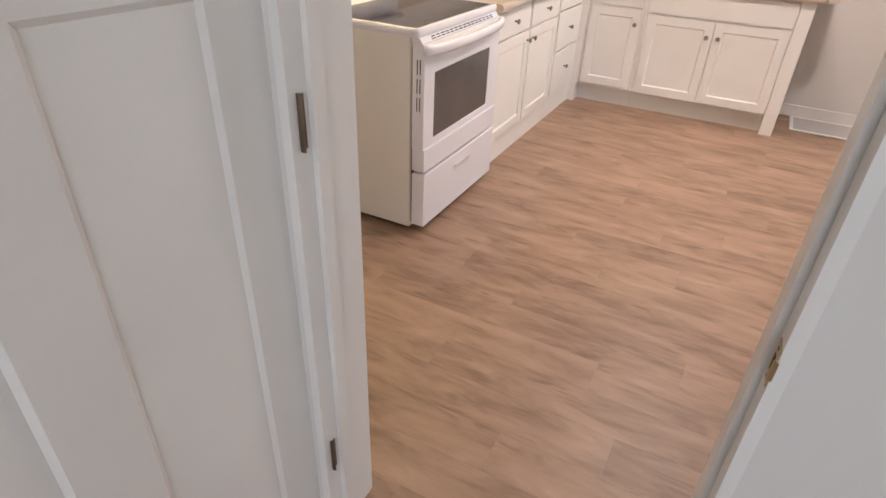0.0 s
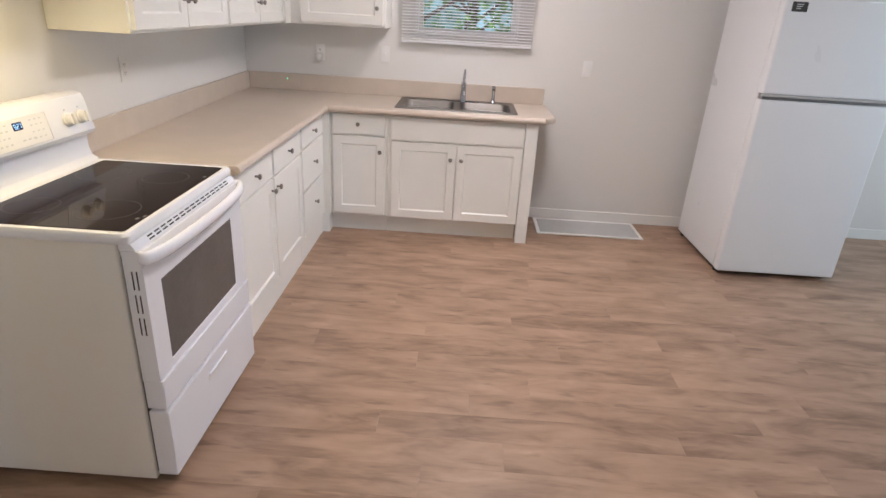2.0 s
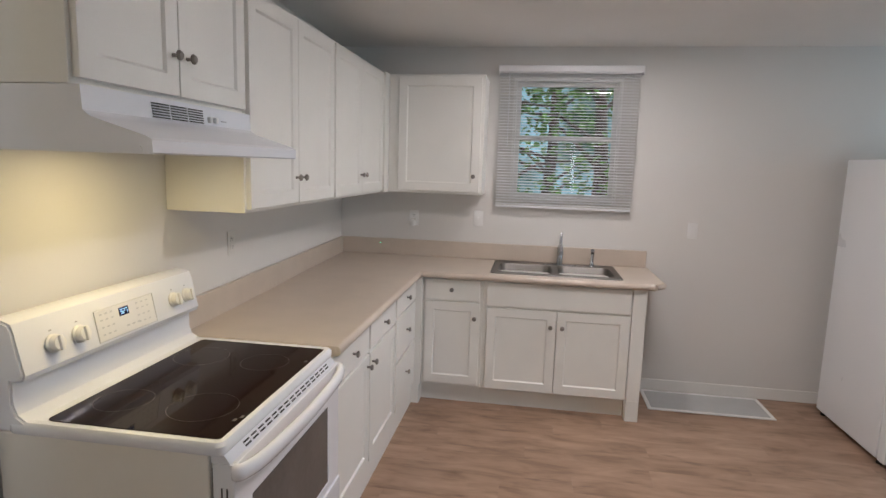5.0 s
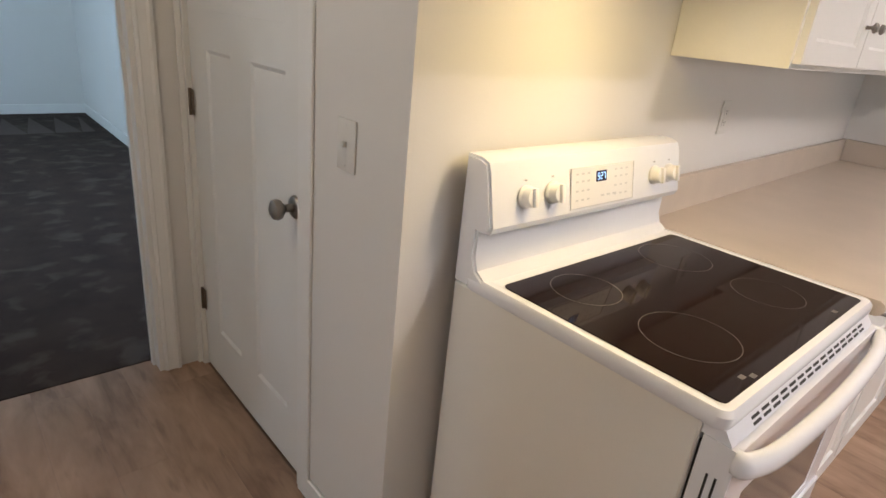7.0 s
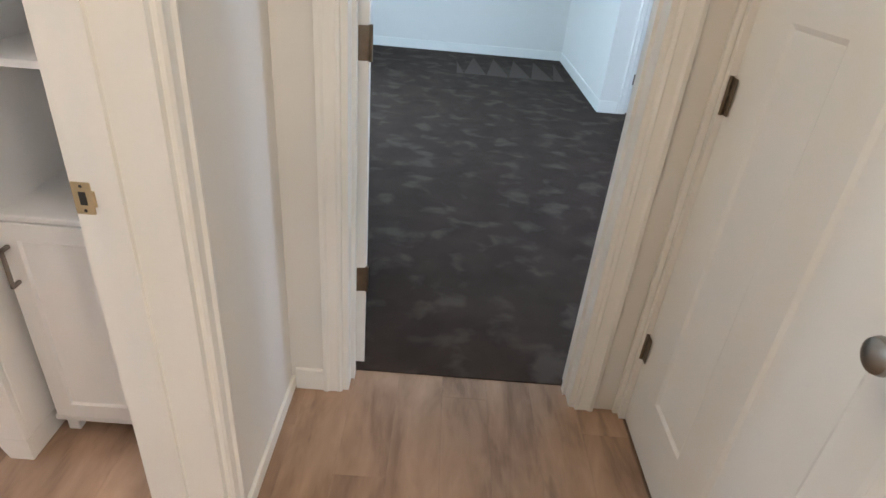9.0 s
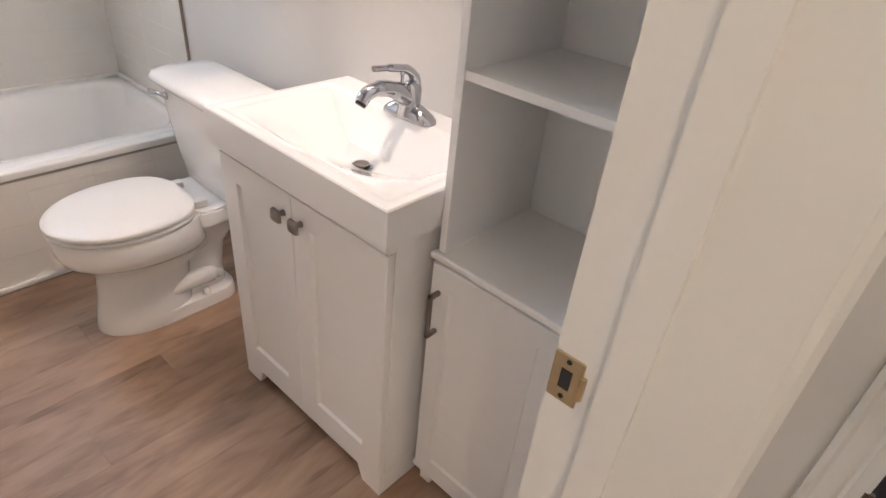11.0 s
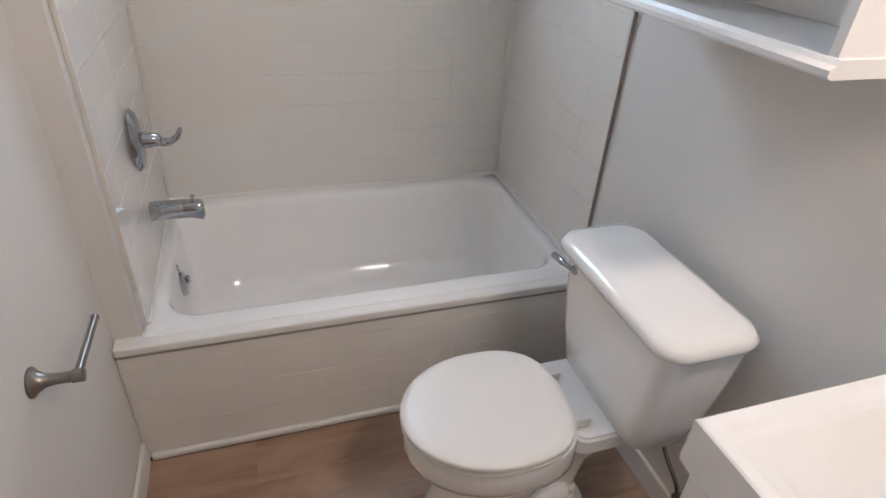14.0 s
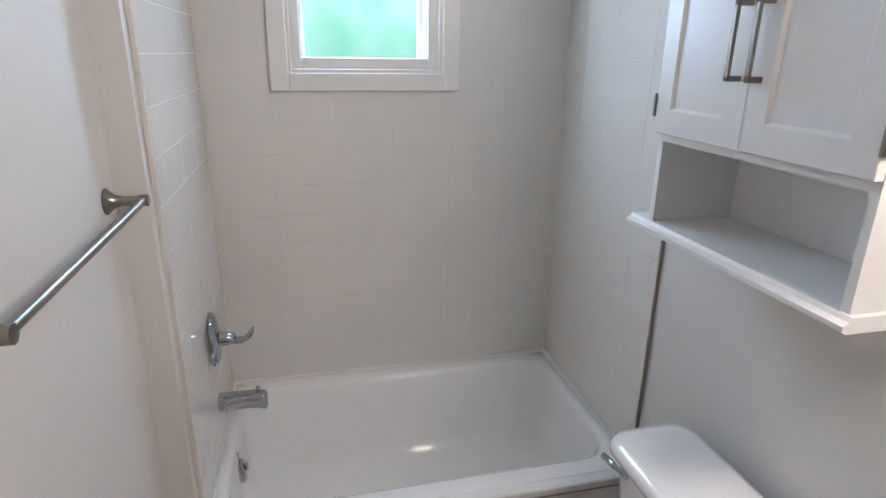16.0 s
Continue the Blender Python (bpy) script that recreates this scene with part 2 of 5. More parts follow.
def box(bm, x0, x1, y0, y1, z0, z1, bevel=0.0, seg=1):
    r = bmesh.ops.create_cube(bm, size=1, matrix=Matrix.LocRotScale(((x0 + x1) / 2, (y0 + y1) / 2, (z0 + z1) / 2), None, (abs(x1 - x0), abs(y1 - y0), abs(z1 - z0))))
    if bevel:
        edges = list({e for v in r["verts"] for e in v.link_edges})
        bmesh.ops.bevel(bm, geom=edges, offset=bevel, segments=seg, affect='EDGES', profile=0.5)
    return bm


def prism(bm, pts, axis, a, b):
    """A closed outline (u, v) drawn out along an axis from a to b; u, v are the two other axes in order."""
    def place(u, v, w):
        return {'x': (w, u, v), 'y': (u, w, v), 'z': (u, v, w)}[axis]
    lo, hi = [bm.verts.new(place(u, v, a)) for u, v in pts], [bm.verts.new(place(u, v, b)) for u, v in pts]
    n = len(pts)
    bm.faces.new(lo)
    bm.faces.new(hi[::-1])
    for i in range(n):
        bm.faces.new((lo[i], hi[i], hi[(i + 1) % n], lo[(i + 1) % n]))
    bmesh.ops.recalc_face_normals(bm, faces=bm.faces)
    return bm


def rounded(w, h, r, n=5, cx=0.0, cy=0.0):
    """Points of a rounded rectangle of half sizes w, h."""
    pts = []
    for k, (sx, sy) in enumerate(((1, 1), (-1, 1), (-1, -1), (1, -1))):
        for i in range(n + 1):
            a = math.pi / 2 * (k + i / n)
            pts.append((cx + sx * (w - r) + r * math.cos(a), cy + sy * (h - r) + r * math.sin(a)))
    return pts


def loft(bm, rings, close_lo=True, close_hi=True):
    """Skins equal rings of points, one over the other."""
    rows = [[bm.verts.new(p) for p in ring] for ring in rings]
    n = len(rows[0])
    for a, b in zip(rows, rows[1:]):
        for i in range(n):
            bm.faces.new((a[i], a[(i + 1) % n], b[(i + 1) % n], b[i]))
    if close_lo:
        bm.faces.new(rows[0][::-1])
    if close_hi:
        bm.faces.new(rows[-1])
    bmesh.ops.recalc_face_normals(bm, faces=bm.faces)
    return bm


def lathe(bm, profile, m=Matrix(), n=20):
    """Turns (radius, height) pairs round z, at the pose m."""
    rings = [[m @ Vector((max(r, 1e-4) * math.cos(2 * math.pi * i / n), max(r, 1e-4) * math.sin(2 * math.pi * i / n), z)) for i in range(n)] for r, z in profile]
    return loft(bm, rings)


def tube(bm, pts, radius, n=10):
    """A round bar along points; radius may be a list."""
    pts = [Vector(p) for p in pts]
    rad = radius if isinstance(radius, (list, tuple)) else [radius] * len(pts)
    rings, side = [], None
    for i, p in enumerate(pts):
        d = (pts[min(i + 1, len(pts) - 1)] - pts[max(i - 1, 0)]).normalized()
        if side is None:
            side = d.orthogonal().normalized()
        side = (side - d * side.dot(d)).normalized()
        up = d.cross(side)
        rings.append([p + rad[i] * (math.cos(2 * math.pi * k / n) * side + math.sin(2 * math.pi * k / n) * up) for k in range(n)])
    return loft(bm, rings)


def arc(points, steps=8):
    """A smooth line through points (Catmull-Rom)."""
    P = [Vector(p) for p in points]
    P = [2 * P[0] - P[1]] + P + [2 * P[-1] - P[-2]]
    out = []
    for a, b, c, d in zip(P, P[1:], P[2:], P[3:]):
        for k in range(steps):
            t = k / steps
            out.append(0.5 * (2 * b + (c - a) * t + (2 * a - 5 * b + 4 * c - d) * t * t + (3 * b - a - 3 * c + d) * t ** 3))
    return out + [P[-2]]


def panels(bm, xs, zs, holes, y, thick, recess=0.006, slope=0.008, both=False):
    """A flat door in the x-z plane whose front lies at y and looks to -y; the cells in holes are sunk panels with sloped edges."""
    def face(yf, s):
        for i in range(len(xs) - 1):
            for k in range(len(zs) - 1):
                c = [(xs[i], zs[k]), (xs[i + 1], zs[k]), (xs[i + 1], zs[k + 1]), (xs[i], zs[k + 1])]
                o = [bm.verts.new((a, yf, b)) for a, b in c]
                if (i, k) in holes:
                    q = [(xs[i] + slope, zs[k] + slope), (xs[i + 1] - slope, zs[k] + slope), (xs[i + 1] - slope, zs[k + 1] - slope), (xs[i] + slope, zs[k + 1] - slope)]
                    w = [bm.verts.new((a, yf + s * recess, b)) for a, b in q]
                    for j in range(4):
                        bm.faces.new((o[j], o[(j + 1) % 4], w[(j + 1) % 4], w[j]))
                    bm.faces.new(w)
                else:
                    bm.faces.new(o)
    e = 0.0015
    face(y, 1)
    if both:
        face(y + thick, -1)
    x0, x1, z0, z1 = xs[0], xs[-1], zs[0], zs[-1]
    front = [(x0, y, z0), (x1, y, z0), (x1, y, z1), (x0, y, z1)]
    lip = [(x0 - e, y + e, z0 - e), (x1 + e, y + e, z0 - e), (x1 + e, y + e, z1 + e), (x0 - e, y + e, z1 + e)]
    back = [(a, y + thick, b) for a, _, b in (front if both else lip)]
    rows = [[bm.verts.new(p) for p in r] for r in (front, lip, back)]
    for a, b in zip(rows, rows[1:]):
        for j in range(4):
            bm.faces.new((a[j], a[(j + 1) % 4], b[(j + 1) % 4], b[j]))
    if not both:
        bm.faces.new(rows[2])
    bmesh.ops.remove_doubles(bm, verts=bm.verts, dist=0.0002)
    bmesh.ops.recalc_face_normals(bm, faces=bm.faces)
    return bm


def shaker(bm, x0, x1, z0, z1, y=0.0, thick=0.019, rail=0.055, recess=0.008, slope=0.008):
    return panels(bm, [x0, x0 + rail, x1 - rail, x1], [z0, z0 + rail, z1 - rail, z1], {(1, 1)}, y, thick, recess, slope)


def solid(name, bm, material, smooth=0.0):
    me = bpy.data.meshes.new(name)
    bm.to_mesh(me)
    bm.free()
    me.materials.append(material)
    if smooth:
        me.shade_smooth()
        me.set_sharp_from_angle(angle=radians(smooth))
    return me


def part(name, bm, material, parent, label="", m=None, smooth=0.0):
    """One mesh object under a thing or a part; the mesh is given in world metres, or in the frame m."""
    if m is not None:
        bm.transform(m)
    ob = new(name, solid(name, bm, material, smooth))
    ob.parent = parent
    ob.matrix_parent_inverse = parent.matrix_basis.inverted() if parent.parent is None else Matrix()
    return tagged(ob, label)


def thing(name, base, label, category, group="", kind=""):
    ob = new(name)
    ob.matrix_basis = Matrix.Translation(base)
    ob.empty_display_size = 0.1
    return tagged(ob, label, category, group, kind)


def single(name, bm, material, label, category, kind="", smooth=0.0, m=None, group=""):
    if m is not None:
        bm.transform(m)
    return tagged(new(name, solid(name, bm, material, smooth)), label, category, group, kind)


# ---- the shell ----
H = 2.45


def wall(name, x0, x1, y0, y1, holes=(), z0=0.0, z1=H, label="plain off-white painted wall", material=WALL):
    """A wall along its longer side; holes are (from, to, bottom, top) along it."""
    bm, along = B(), (x1 - x0) > (y1 - y0)
    lo, hi = (x0, x1) if along else (y0, y1)
    def put(a, b, c, d):
        if b - a > 1e-4 and d - c > 1e-4:
            box(bm, a, b, y0, y1, c, d) if along else box(bm, x0, x1, a, b, c, d)
    at = lo
    for a, b, c, d in sorted(holes):
        put(at, a, z0, z1)
        put(a, b, z0, c)
        put(a, b, d, z1)
        at = b
    put(at, hi, z0, z1)
    return single(name, bm, material, label, "wall", "structure")


DH = 2.05
single("wall_kitchen_west", prism(B(), [(-1.765, 2.03), (-1.655, 2.03), (-1.655, 2.95), (-1.755, 5.245), (-1.90, 5.245), (-1.765, 3.0)], 'z', 0.0, H), WALL, "off-white painted kitchen wall running slightly out of square", "wall", "structure")
wall("wall_hall_north", -2.96, -1.765, 2.03, 2.16, [(-2.94, -2.085, 0, DH)])
wall("wall_hall_end", -3.09, -2.96, 0.93, 2.16, [(1.100, 1.882, 0, DH)])
wall("wall_south", -3.12, 4.42, 0.765, 0.93, [(-2.385, -1.68, 0, DH), (-0.43, 0.32, 0, DH)])
wall("wall_kitchen_north", -3.12, 4.42, 5.245, 5.365, [(-0.47, 0.29, 1.365, 2.235)])
wall("wall_kitchen_east", 4.30, 4.42, 0.93, 5.245, [(2.6, 4.0, 0.9, 2.1)])
wall("wall_bath_west", -3.12, -3.0, -2.08, 0.765)
wall("wall_bath_east", -1.63, -1.51, -2.60, 0.765)
wall("wall_bath_south", -3.0, -1.63, -2.08, -1.962, [(-2.46, -2.03, 1.595, 2.14)])
wall("wall_bath_furring", -1.696, -1.63, -1.962, -1.205, label="off-white furred-out wall beside the bathtub")
wall("wall_front_room_south", -1.51, 2.12, -2.72, -2.60, [(0.4, 1.6, 0.9, 2.1)])
wall("wall_front_room_east", 2.0, 2.12, -2.60, 0.765)
wall("wall_bedroom_west", -8.970, -8.850, -1.02, 2.75)
wall("wall_bedroom_alcove", -8.970, -6.80, 2.75, 2.87)
wall("wall_bedroom_closet", -6.80, -6.68, 2.75, 4.02, [(2.98, 3.70, 0, DH)])
wall("wall_bedroom_north", -6.68, -3.09, 3.90, 4.02, [(-4.60, -3.40, 0.92, 2.15)])
wall("wall_bedroom_east", -3.09, -2.96, 2.16, 4.02)
wall("wall_bedroom_south", -8.850, -3.12, -1.02, -0.90, [(-6.00, -4.80, 0.92, 2.15)])
wall("wall_closet_back", -2.96, -1.765, 3.0, 3.12)
single("ceiling", box(B(), -3.12, 4.42, -2.72, 5.365, H, H + 0.1), CEIL, "white painted ceiling", "ceiling", "structure")
single("ceiling_bedroom", box(B(), -8.970, -3.12, -1.02, 4.02, H, H + 0.1), CEIL, "white painted ceiling over the bedroom", "ceiling", "structure")
single("ground", box(B(), -400, 400, -400, 400, -0.62, -0.5), GRASS, "grassy ground outside the house", "ground", "structure")
FLOOR = tagged(new("floor", solid("floor", box(box(B(), -3.06, 4.30, 0.765, 5.245, -0.30, -0.006), -3.06, 2.0, -2.60, 0.764, -0.30, -0.006), SUBFLOOR)), "brown oak-look vinyl plank floor", "floor", "", "structure")
single("floor_bedroom", box(B(), -8.850, -3.06, -0.90, 3.90, -0.30, 0.004), CARPET, "dark brown plush carpet with vacuum marks", "carpet", "structure")


def baseboard(x0, x1, y0, y1, h=0.085):
    bm = B()
    box(bm, x0, x1, y0, y1, 0.0, h, 0.004, 2)
    return single("baseboard", bm, TRIM, "white painted baseboard along the wall", "baseboard", "structure")


T = 0.013
baseboard(0.47, 4.30, 5.245 - T, 5.245)
baseboard(-1.655, -1.655 + T, 2.03, 2.98)
baseboard(-2.018, -1.655, 2.03 - T, 2.03)
baseboard(-2.96, -2.435, 0.93, 0.93 + T, 0.05)
baseboard(-2.96, -2.96 + T, 0.945, 1.06)
baseboard(-1.63 - T, -1.63, -1.15, 0.76)
baseboard(-3.0, -3.0 + T, -1.15, 0.76)
baseboard(-8.850, -8.850 + T, -0.9, 2.75, 0.11)
baseboard(-8.830, -6.68, 2.75 - T, 2.75, 0.11)
baseboard(-6.68, -6.68 + T, 2.74, 2.91, 0.11)
baseboard(0.386, 4.30, 0.93, 0.93 + T)

# ---- doors, casings, hinges ----


def casing(name, x0, x1, y, z0, z1, out, w=0.062):
    """Stepped moulding on the wall face at y round an opening from x0 to x1; out is -1 or +1."""
    prof = [(0, 0), (0, 0.016), (0.012, 0.018), (0.020, 0.012), (0.046, 0.012), (0.052, 0.015), (w - 0.002, 0.010), (w, 0.0)]
    bm = B()
    prism(bm, [(x0 - w + u, y + out * v) for u, v in prof], 'z', z0, z1 + w)
    prism(bm, [(x1 + w - u, y + out * v) for u, v in prof], 'z', z0, z1 + w)
    prism(bm, [(y + out * v, z1 + w - u) for u, v in prof], 'x', x0, x1)
    bmesh.ops.recalc_face_normals(bm, faces=bm.faces)
    return bm


def casing_side(y0, y1, x, z1, out, w=0.062):
    prof = [(0, 0), (0, 0.016), (0.012, 0.018), (0.020, 0.012), (0.046, 0.012), (0.052, 0.015), (w - 0.002, 0.010), (w, 0.0)]
    bm = B()
    prism(bm, [(x + out * v, y0 - w + u) for u, v in prof], 'z', 0, z1 + w)
    prism(bm, [(x + out * v, y1 + w - u) for u, v in prof], 'z', 0, z1 + w)
    prism(bm, [(x + out * v, z1 + w - u) for u, v in prof], 'y', y0, y1)
    bmesh.ops.recalc_face_normals(bm, faces=bm.faces)
    return bm


def jamb_x(x0, x1, y0, y1, z1, t=0.018, stop=None):
    """Lining of an opening that runs along x."""
    bm = B()
    box(bm, x0, x0 + t, y0, y1, 0, z1)
    box(bm, x1 - t, x1, y0, y1, 0, z1)
    box(bm, x0 + t, x1 - t, y0, y1, z1 - t, z1)
    if stop:
        box(bm, x0 + t, x0 + t + 0.011, stop[0], stop[1], 0, z1 - t)
        box(bm, x1 - t - 0.011, x1 - t, stop[0], stop[1], 0, z1 - t)
    return bm


def jamb_y(y0, y1, x0, x1, z1, t=0.018, stop=None):
    bm = B()
    box(bm, x0, x1, y0, y0 + t, 0, z1)
    box(bm, x0, x1, y1 - t, y1, 0, z1)
    box(bm, x0, x1, y0 + t, y1 - t, z1 - t, z1)
    if stop:
        box(bm, stop[0], stop[1], y0 + t, y0 + t + 0.011, 0, z1 - t)
        box(bm, stop[0], stop[1], y1 - t - 0.011, y1 - t, 0, z1 - t)
    return bm


LINING = "white painted door frame with stepped casing"


def opening(name, parts):
    ob = thing(name, (0, 0, 0), LINING, "door frame", kind="structure")
    for n, bm in parts:
        part(n, bm, TRIM, ob)
    return ob


fr_front = opening("door_frame_1", [("lining", jamb_x(-0.43, 0.32, 0.763, 0.932, DH, stop=(0.808, 0.840))), ("casing", casing("c", -0.43, 0.32, 0.93, 0, DH, 1))])
fr_bath = opening("door_frame_2", [("lining", jamb_x(-2.385, -1.68, 0.763, 0.932, DH, stop=(0.815, 0.850))), ("casing", casing("c", -2.385, -1.68, 0.93, 0, DH, 1))])
fr_bed = opening("door_frame_3", [("lining", jamb_y(1.100, 1.882, -3.092, -2.958, DH, stop=(-3.045, -3.015))), ("casing", casing_side(1.100, 1.882, -2.96, DH, 1))])
fr_closet = opening("door_frame_4", [("lining", jamb_x(-2.94, -2.085, 2.028, 2.162, DH, stop=(2.098, 2.12)))])
cw = B()
box(cw, -2.084, -2.022, 2.020, 2.0295, 0, DH + 0.05, 0.002)
part("casing", cw, TRIM, fr_closet)
part("casing", box(B(), -2.958, -2.942, 2.012, 2.0295, 0, DH + 0.05, 0.002), TRIM, fr_closet)
fr_bcl = opening("door_frame_5", [("casing", casing_side(2.98, 3.70, -6.68, DH, 1)), ("lining", jamb_y(2.98, 3.70, -6.80, -6.678, DH))])

ZS = [0.012, 0.222, 1.275, 1.392, 1.90, 2.028]


def leaf(name, xs, label, m, thick=0.035, recess=0.006, slope=0.012):
    """A three-panel door: two tall panels under one wide panel; both faces alike."""
    ob = new(name)
    ob.matrix_basis = m
    tagged(ob, label, "door")
    bm = B()
    panels(bm, xs, ZS, {(1, 1), (3, 1)}, 0.0, thick, recess, slope, both=True)
    slab = new("leaf", solid("leaf", bm, DOOR))
    slab.parent = ob
    top = B()
    panels(top, [xs[1], xs[4]], [ZS[3], ZS[4]], {(0, 0)}, -0.0008, 0.004, 0.0, 0.010)
    frame_ob = new("top_panel", solid("top_panel", top, DOOR))
    frame_ob.parent = ob
    return ob


def hinge(parent, m, label="bronze butt hinge"):
    bm = B()
    box(bm, -0.002, 0.030, -0.0022, 0.0, -0.045, 0.045, 0.001)
    tube(bm, [(0, -0.004, -0.047), (0, -0.004, 0.047)], 0.0055, 10)
    for z in (-0.03, 0.0, 0.03):
        lathe(bm, [(0.0035, 0.0), (0.0028, 0.0012), (0.0005, 0.0014)], pose(0.016, -0.0022, z, 90), 8)
    me = solid("hinge", bm, BRONZE, 30)
    ob = new("hinge", me)
    ob.parent = parent
    ob.matrix_basis = m
    return tagged(ob, label)


def knob(parent, m, name="knob"):
    """A round door knob on its rose, standing out along local -y."""
    bm = B()
    lathe(bm, [(0.001, 0.0), (0.033, 0.0), (0.033, 0.004), (0.028, 0.010), (0.012, 0.013), (0.011, 0.032), (0.016, 0.038), (0.026, 0.046), (0.029, 0.056), (0.026, 0.066), (0.016, 0.072), (0.001, 0.073)], pose(0, 0, 0, 90), 24)
    ob = new(name, solid(name, bm, NICKEL, 40))
    ob.parent = parent
    ob.matrix_basis = m
    return tagged(ob, "satin nickel round door knob")


# closet door, closed
closet = leaf("door_1", [-2.918, -2.765, -2.565, -2.425, -2.205, -2.107], "closed cream-white panelled closet door in the hallway", pose(0, 2.045, 0))
for z in (0.31, 1.085, 1.83):
    hinge(closet, pose(-2.921, -0.004, z))
knob(closet, pose(-2.146, 0, 0.925))
lp = B()
box(lp, -2.1065, -2.102, -0.002, 0.022, 0.895, 0.955)
lpo = new("latch_plate", solid("latch_plate", lp, BRONZE))
lpo.parent = closet

# door of the front room, swung back into that room
front = leaf("door_2", [0.0, 0.108, 0.338, 0.450, 0.655, 0.740], "open grey-white panelled door swung back beside the opening", pose(-0.443, 0.775, 0, 0, 0, 90), recess=0.007, slope=0.009)
fl = [o for o in front.children]
for o in fl:
    o.matrix_basis = Matrix.Diagonal((-1, 1, 1, 1))
for z in (0.30, 1.08, 1.83):
    h = hinge(fr_front, pose(-0.4115, 0.783, z, 0, 0, 90) @ Matrix.Diagonal((0.45, 1, 1, 1)))

# bedroom door, swung into the bedroom
bed = leaf("door_3", [0.0, 0.11, 0.315, 0.415, 0.62, 0.73], "open white bedroom door swung in against the wall", pose(-3.096, 1.152, 0, 0, 0, 187))
for z in (0.36, 1.10, 1.83):
    bm = B()
    box(bm, 0.0, 0.003, 0.002, 0.030, -0.045, 0.045, 0.001)
    tube(bm, [(0.004, -0.003, -0.047), (0.004, -0.003, 0.047)], 0.006, 10)
    ob = new("hinge", solid("hinge", bm, BRONZE, 30))
    ob.parent = bed
    ob.matrix_basis = pose(-0.004, 0.0, z)
    tagged(ob, "bronze butt hinge")
bcl = leaf("door_4", [0.0, 0.11, 0.30, 0.40, 0.59, 0.68], "closed white panelled closet door in the bedroom", pose(-6.70, 3.00, 0, 0, 0, 90))
for z in (0.31, 1.085, 1.83):
    hinge(bcl, pose(0.0, -0.004, z))


def strike(parent, m, label):
    bm = B()
    box(bm, -0.016, 0.016, -0.0016, 0.0, -0.029, 0.029, 0.0015)
    tube(bm, [(0.017, -0.001, -0.014), (0.017, -0.001, 0.014)], 0.004, 8)
    ob = new("strike_plate", solid("strike_plate", bm, BRASS, 30))
    ob.parent = parent
    ob.matrix_basis = m
    tagged(ob, label)
    hole = B()
    box(hole, -0.006, 0.006, -0.0022, -0.0017, -0.012, 0.012)
    for z in (-0.022, 0.022):
        lathe(hole, [(0.003, 0.0), (0.003, 0.0005)], pose(0, -0.0017, z, 90), 8)
    h = new("slot", solid("slot", hole, DARK))
    h.parent = ob
    return ob


strike(fr_bath, pose(-2.367, 0.780, 0.953, 0, 0, 90), "small brass strike plate")
strike(fr_front, pose(0.302, 0.782, 0.925, 0, 0, -90), "dull bronze strike plate")

# ---- switches and outlets ----


def plate(name, label, m, kind, w=0.070, h=0.115, thick=0.006, shade=PLASTIC):
    """A wall plate with rocker, toggle or sockets; front looks to -y."""
    ob = new(name)
    ob.matrix_basis = m
    tagged(ob, label, "outlet" if kind in ("outlet", "gfci") else "switch")
    bm = B()
    box(bm, -w / 2, w / 2, -thick, 0, -h / 2, h / 2, 0.003, 2)
    p = new("cover", solid("cover", bm, shade, 30))
    p.parent = ob
    if kind == "toggle":
        t = B()
        box(t, -0.005, 0.005, -thick - 0.012, -thick, -0.004, 0.010, 0.002)
        q = new("toggle", solid("toggle", t, shade))
        q.parent = ob
    elif kind == "rocker":
        t = B()
        box(t, -0.016, 0.016, -thick - 0.003, -thick, -0.033, 0.033, 0.002)
        q = new("rocker", solid("rocker", t, PLASTIC))
        q.parent = ob
    else:
        if kind == "gfci":
            ins = B()
            box(ins, -0.0172, 0.0172, -thick - 0.0018, -thick, -0.0340, 0.0340, 0.001)
            for z in (-0.004, 0.004):
                box(ins, -0.007, 0.007, -thick - 0.0036, -thick - 0.0017, z - 0.0025, z + 0.0025, 0.0005)
            q = new("insert", solid("insert", ins, shade))
            q.parent = ob
        for s in (-1, 1):
            t = B()
            prism(t, rounded(0.0165, 0.0145, 0.008, 4, 0, s * 0.0195), 'y', -thick - 0.002, -thick)
            q = new("socket", solid("socket", t, shade))
            q.parent = ob
            d = B()
            for x in (-0.006, 0.006):
                box(d, x - 0.0011, x + 0.0011, -thick - 0.0027, -thick - 0.0021, s * 0.0195 - 0.001, s * 0.0195 + 0.007)
            lathe(d, [(0.0022, 0.0), (0.0022, 0.0006)], pose(0, -thick - 0.0021, s * 0.0195 - 0.007, 90), 8)
            g = new("slot", solid("slot", d, DARK))
            g.parent = q
    for z in ((-h / 2 + 0.012, h / 2 - 0.012) if kind != "outlet" else (0.0,)):
        scr = lathe(B(), [(0.003, 0.0), (0.0026, 0.0008), (0.0004, 0.001)], pose(0, -thick, z, 90), 8)
        s = new("screw", solid("screw", scr, shade))
        s.parent = ob
    return ob


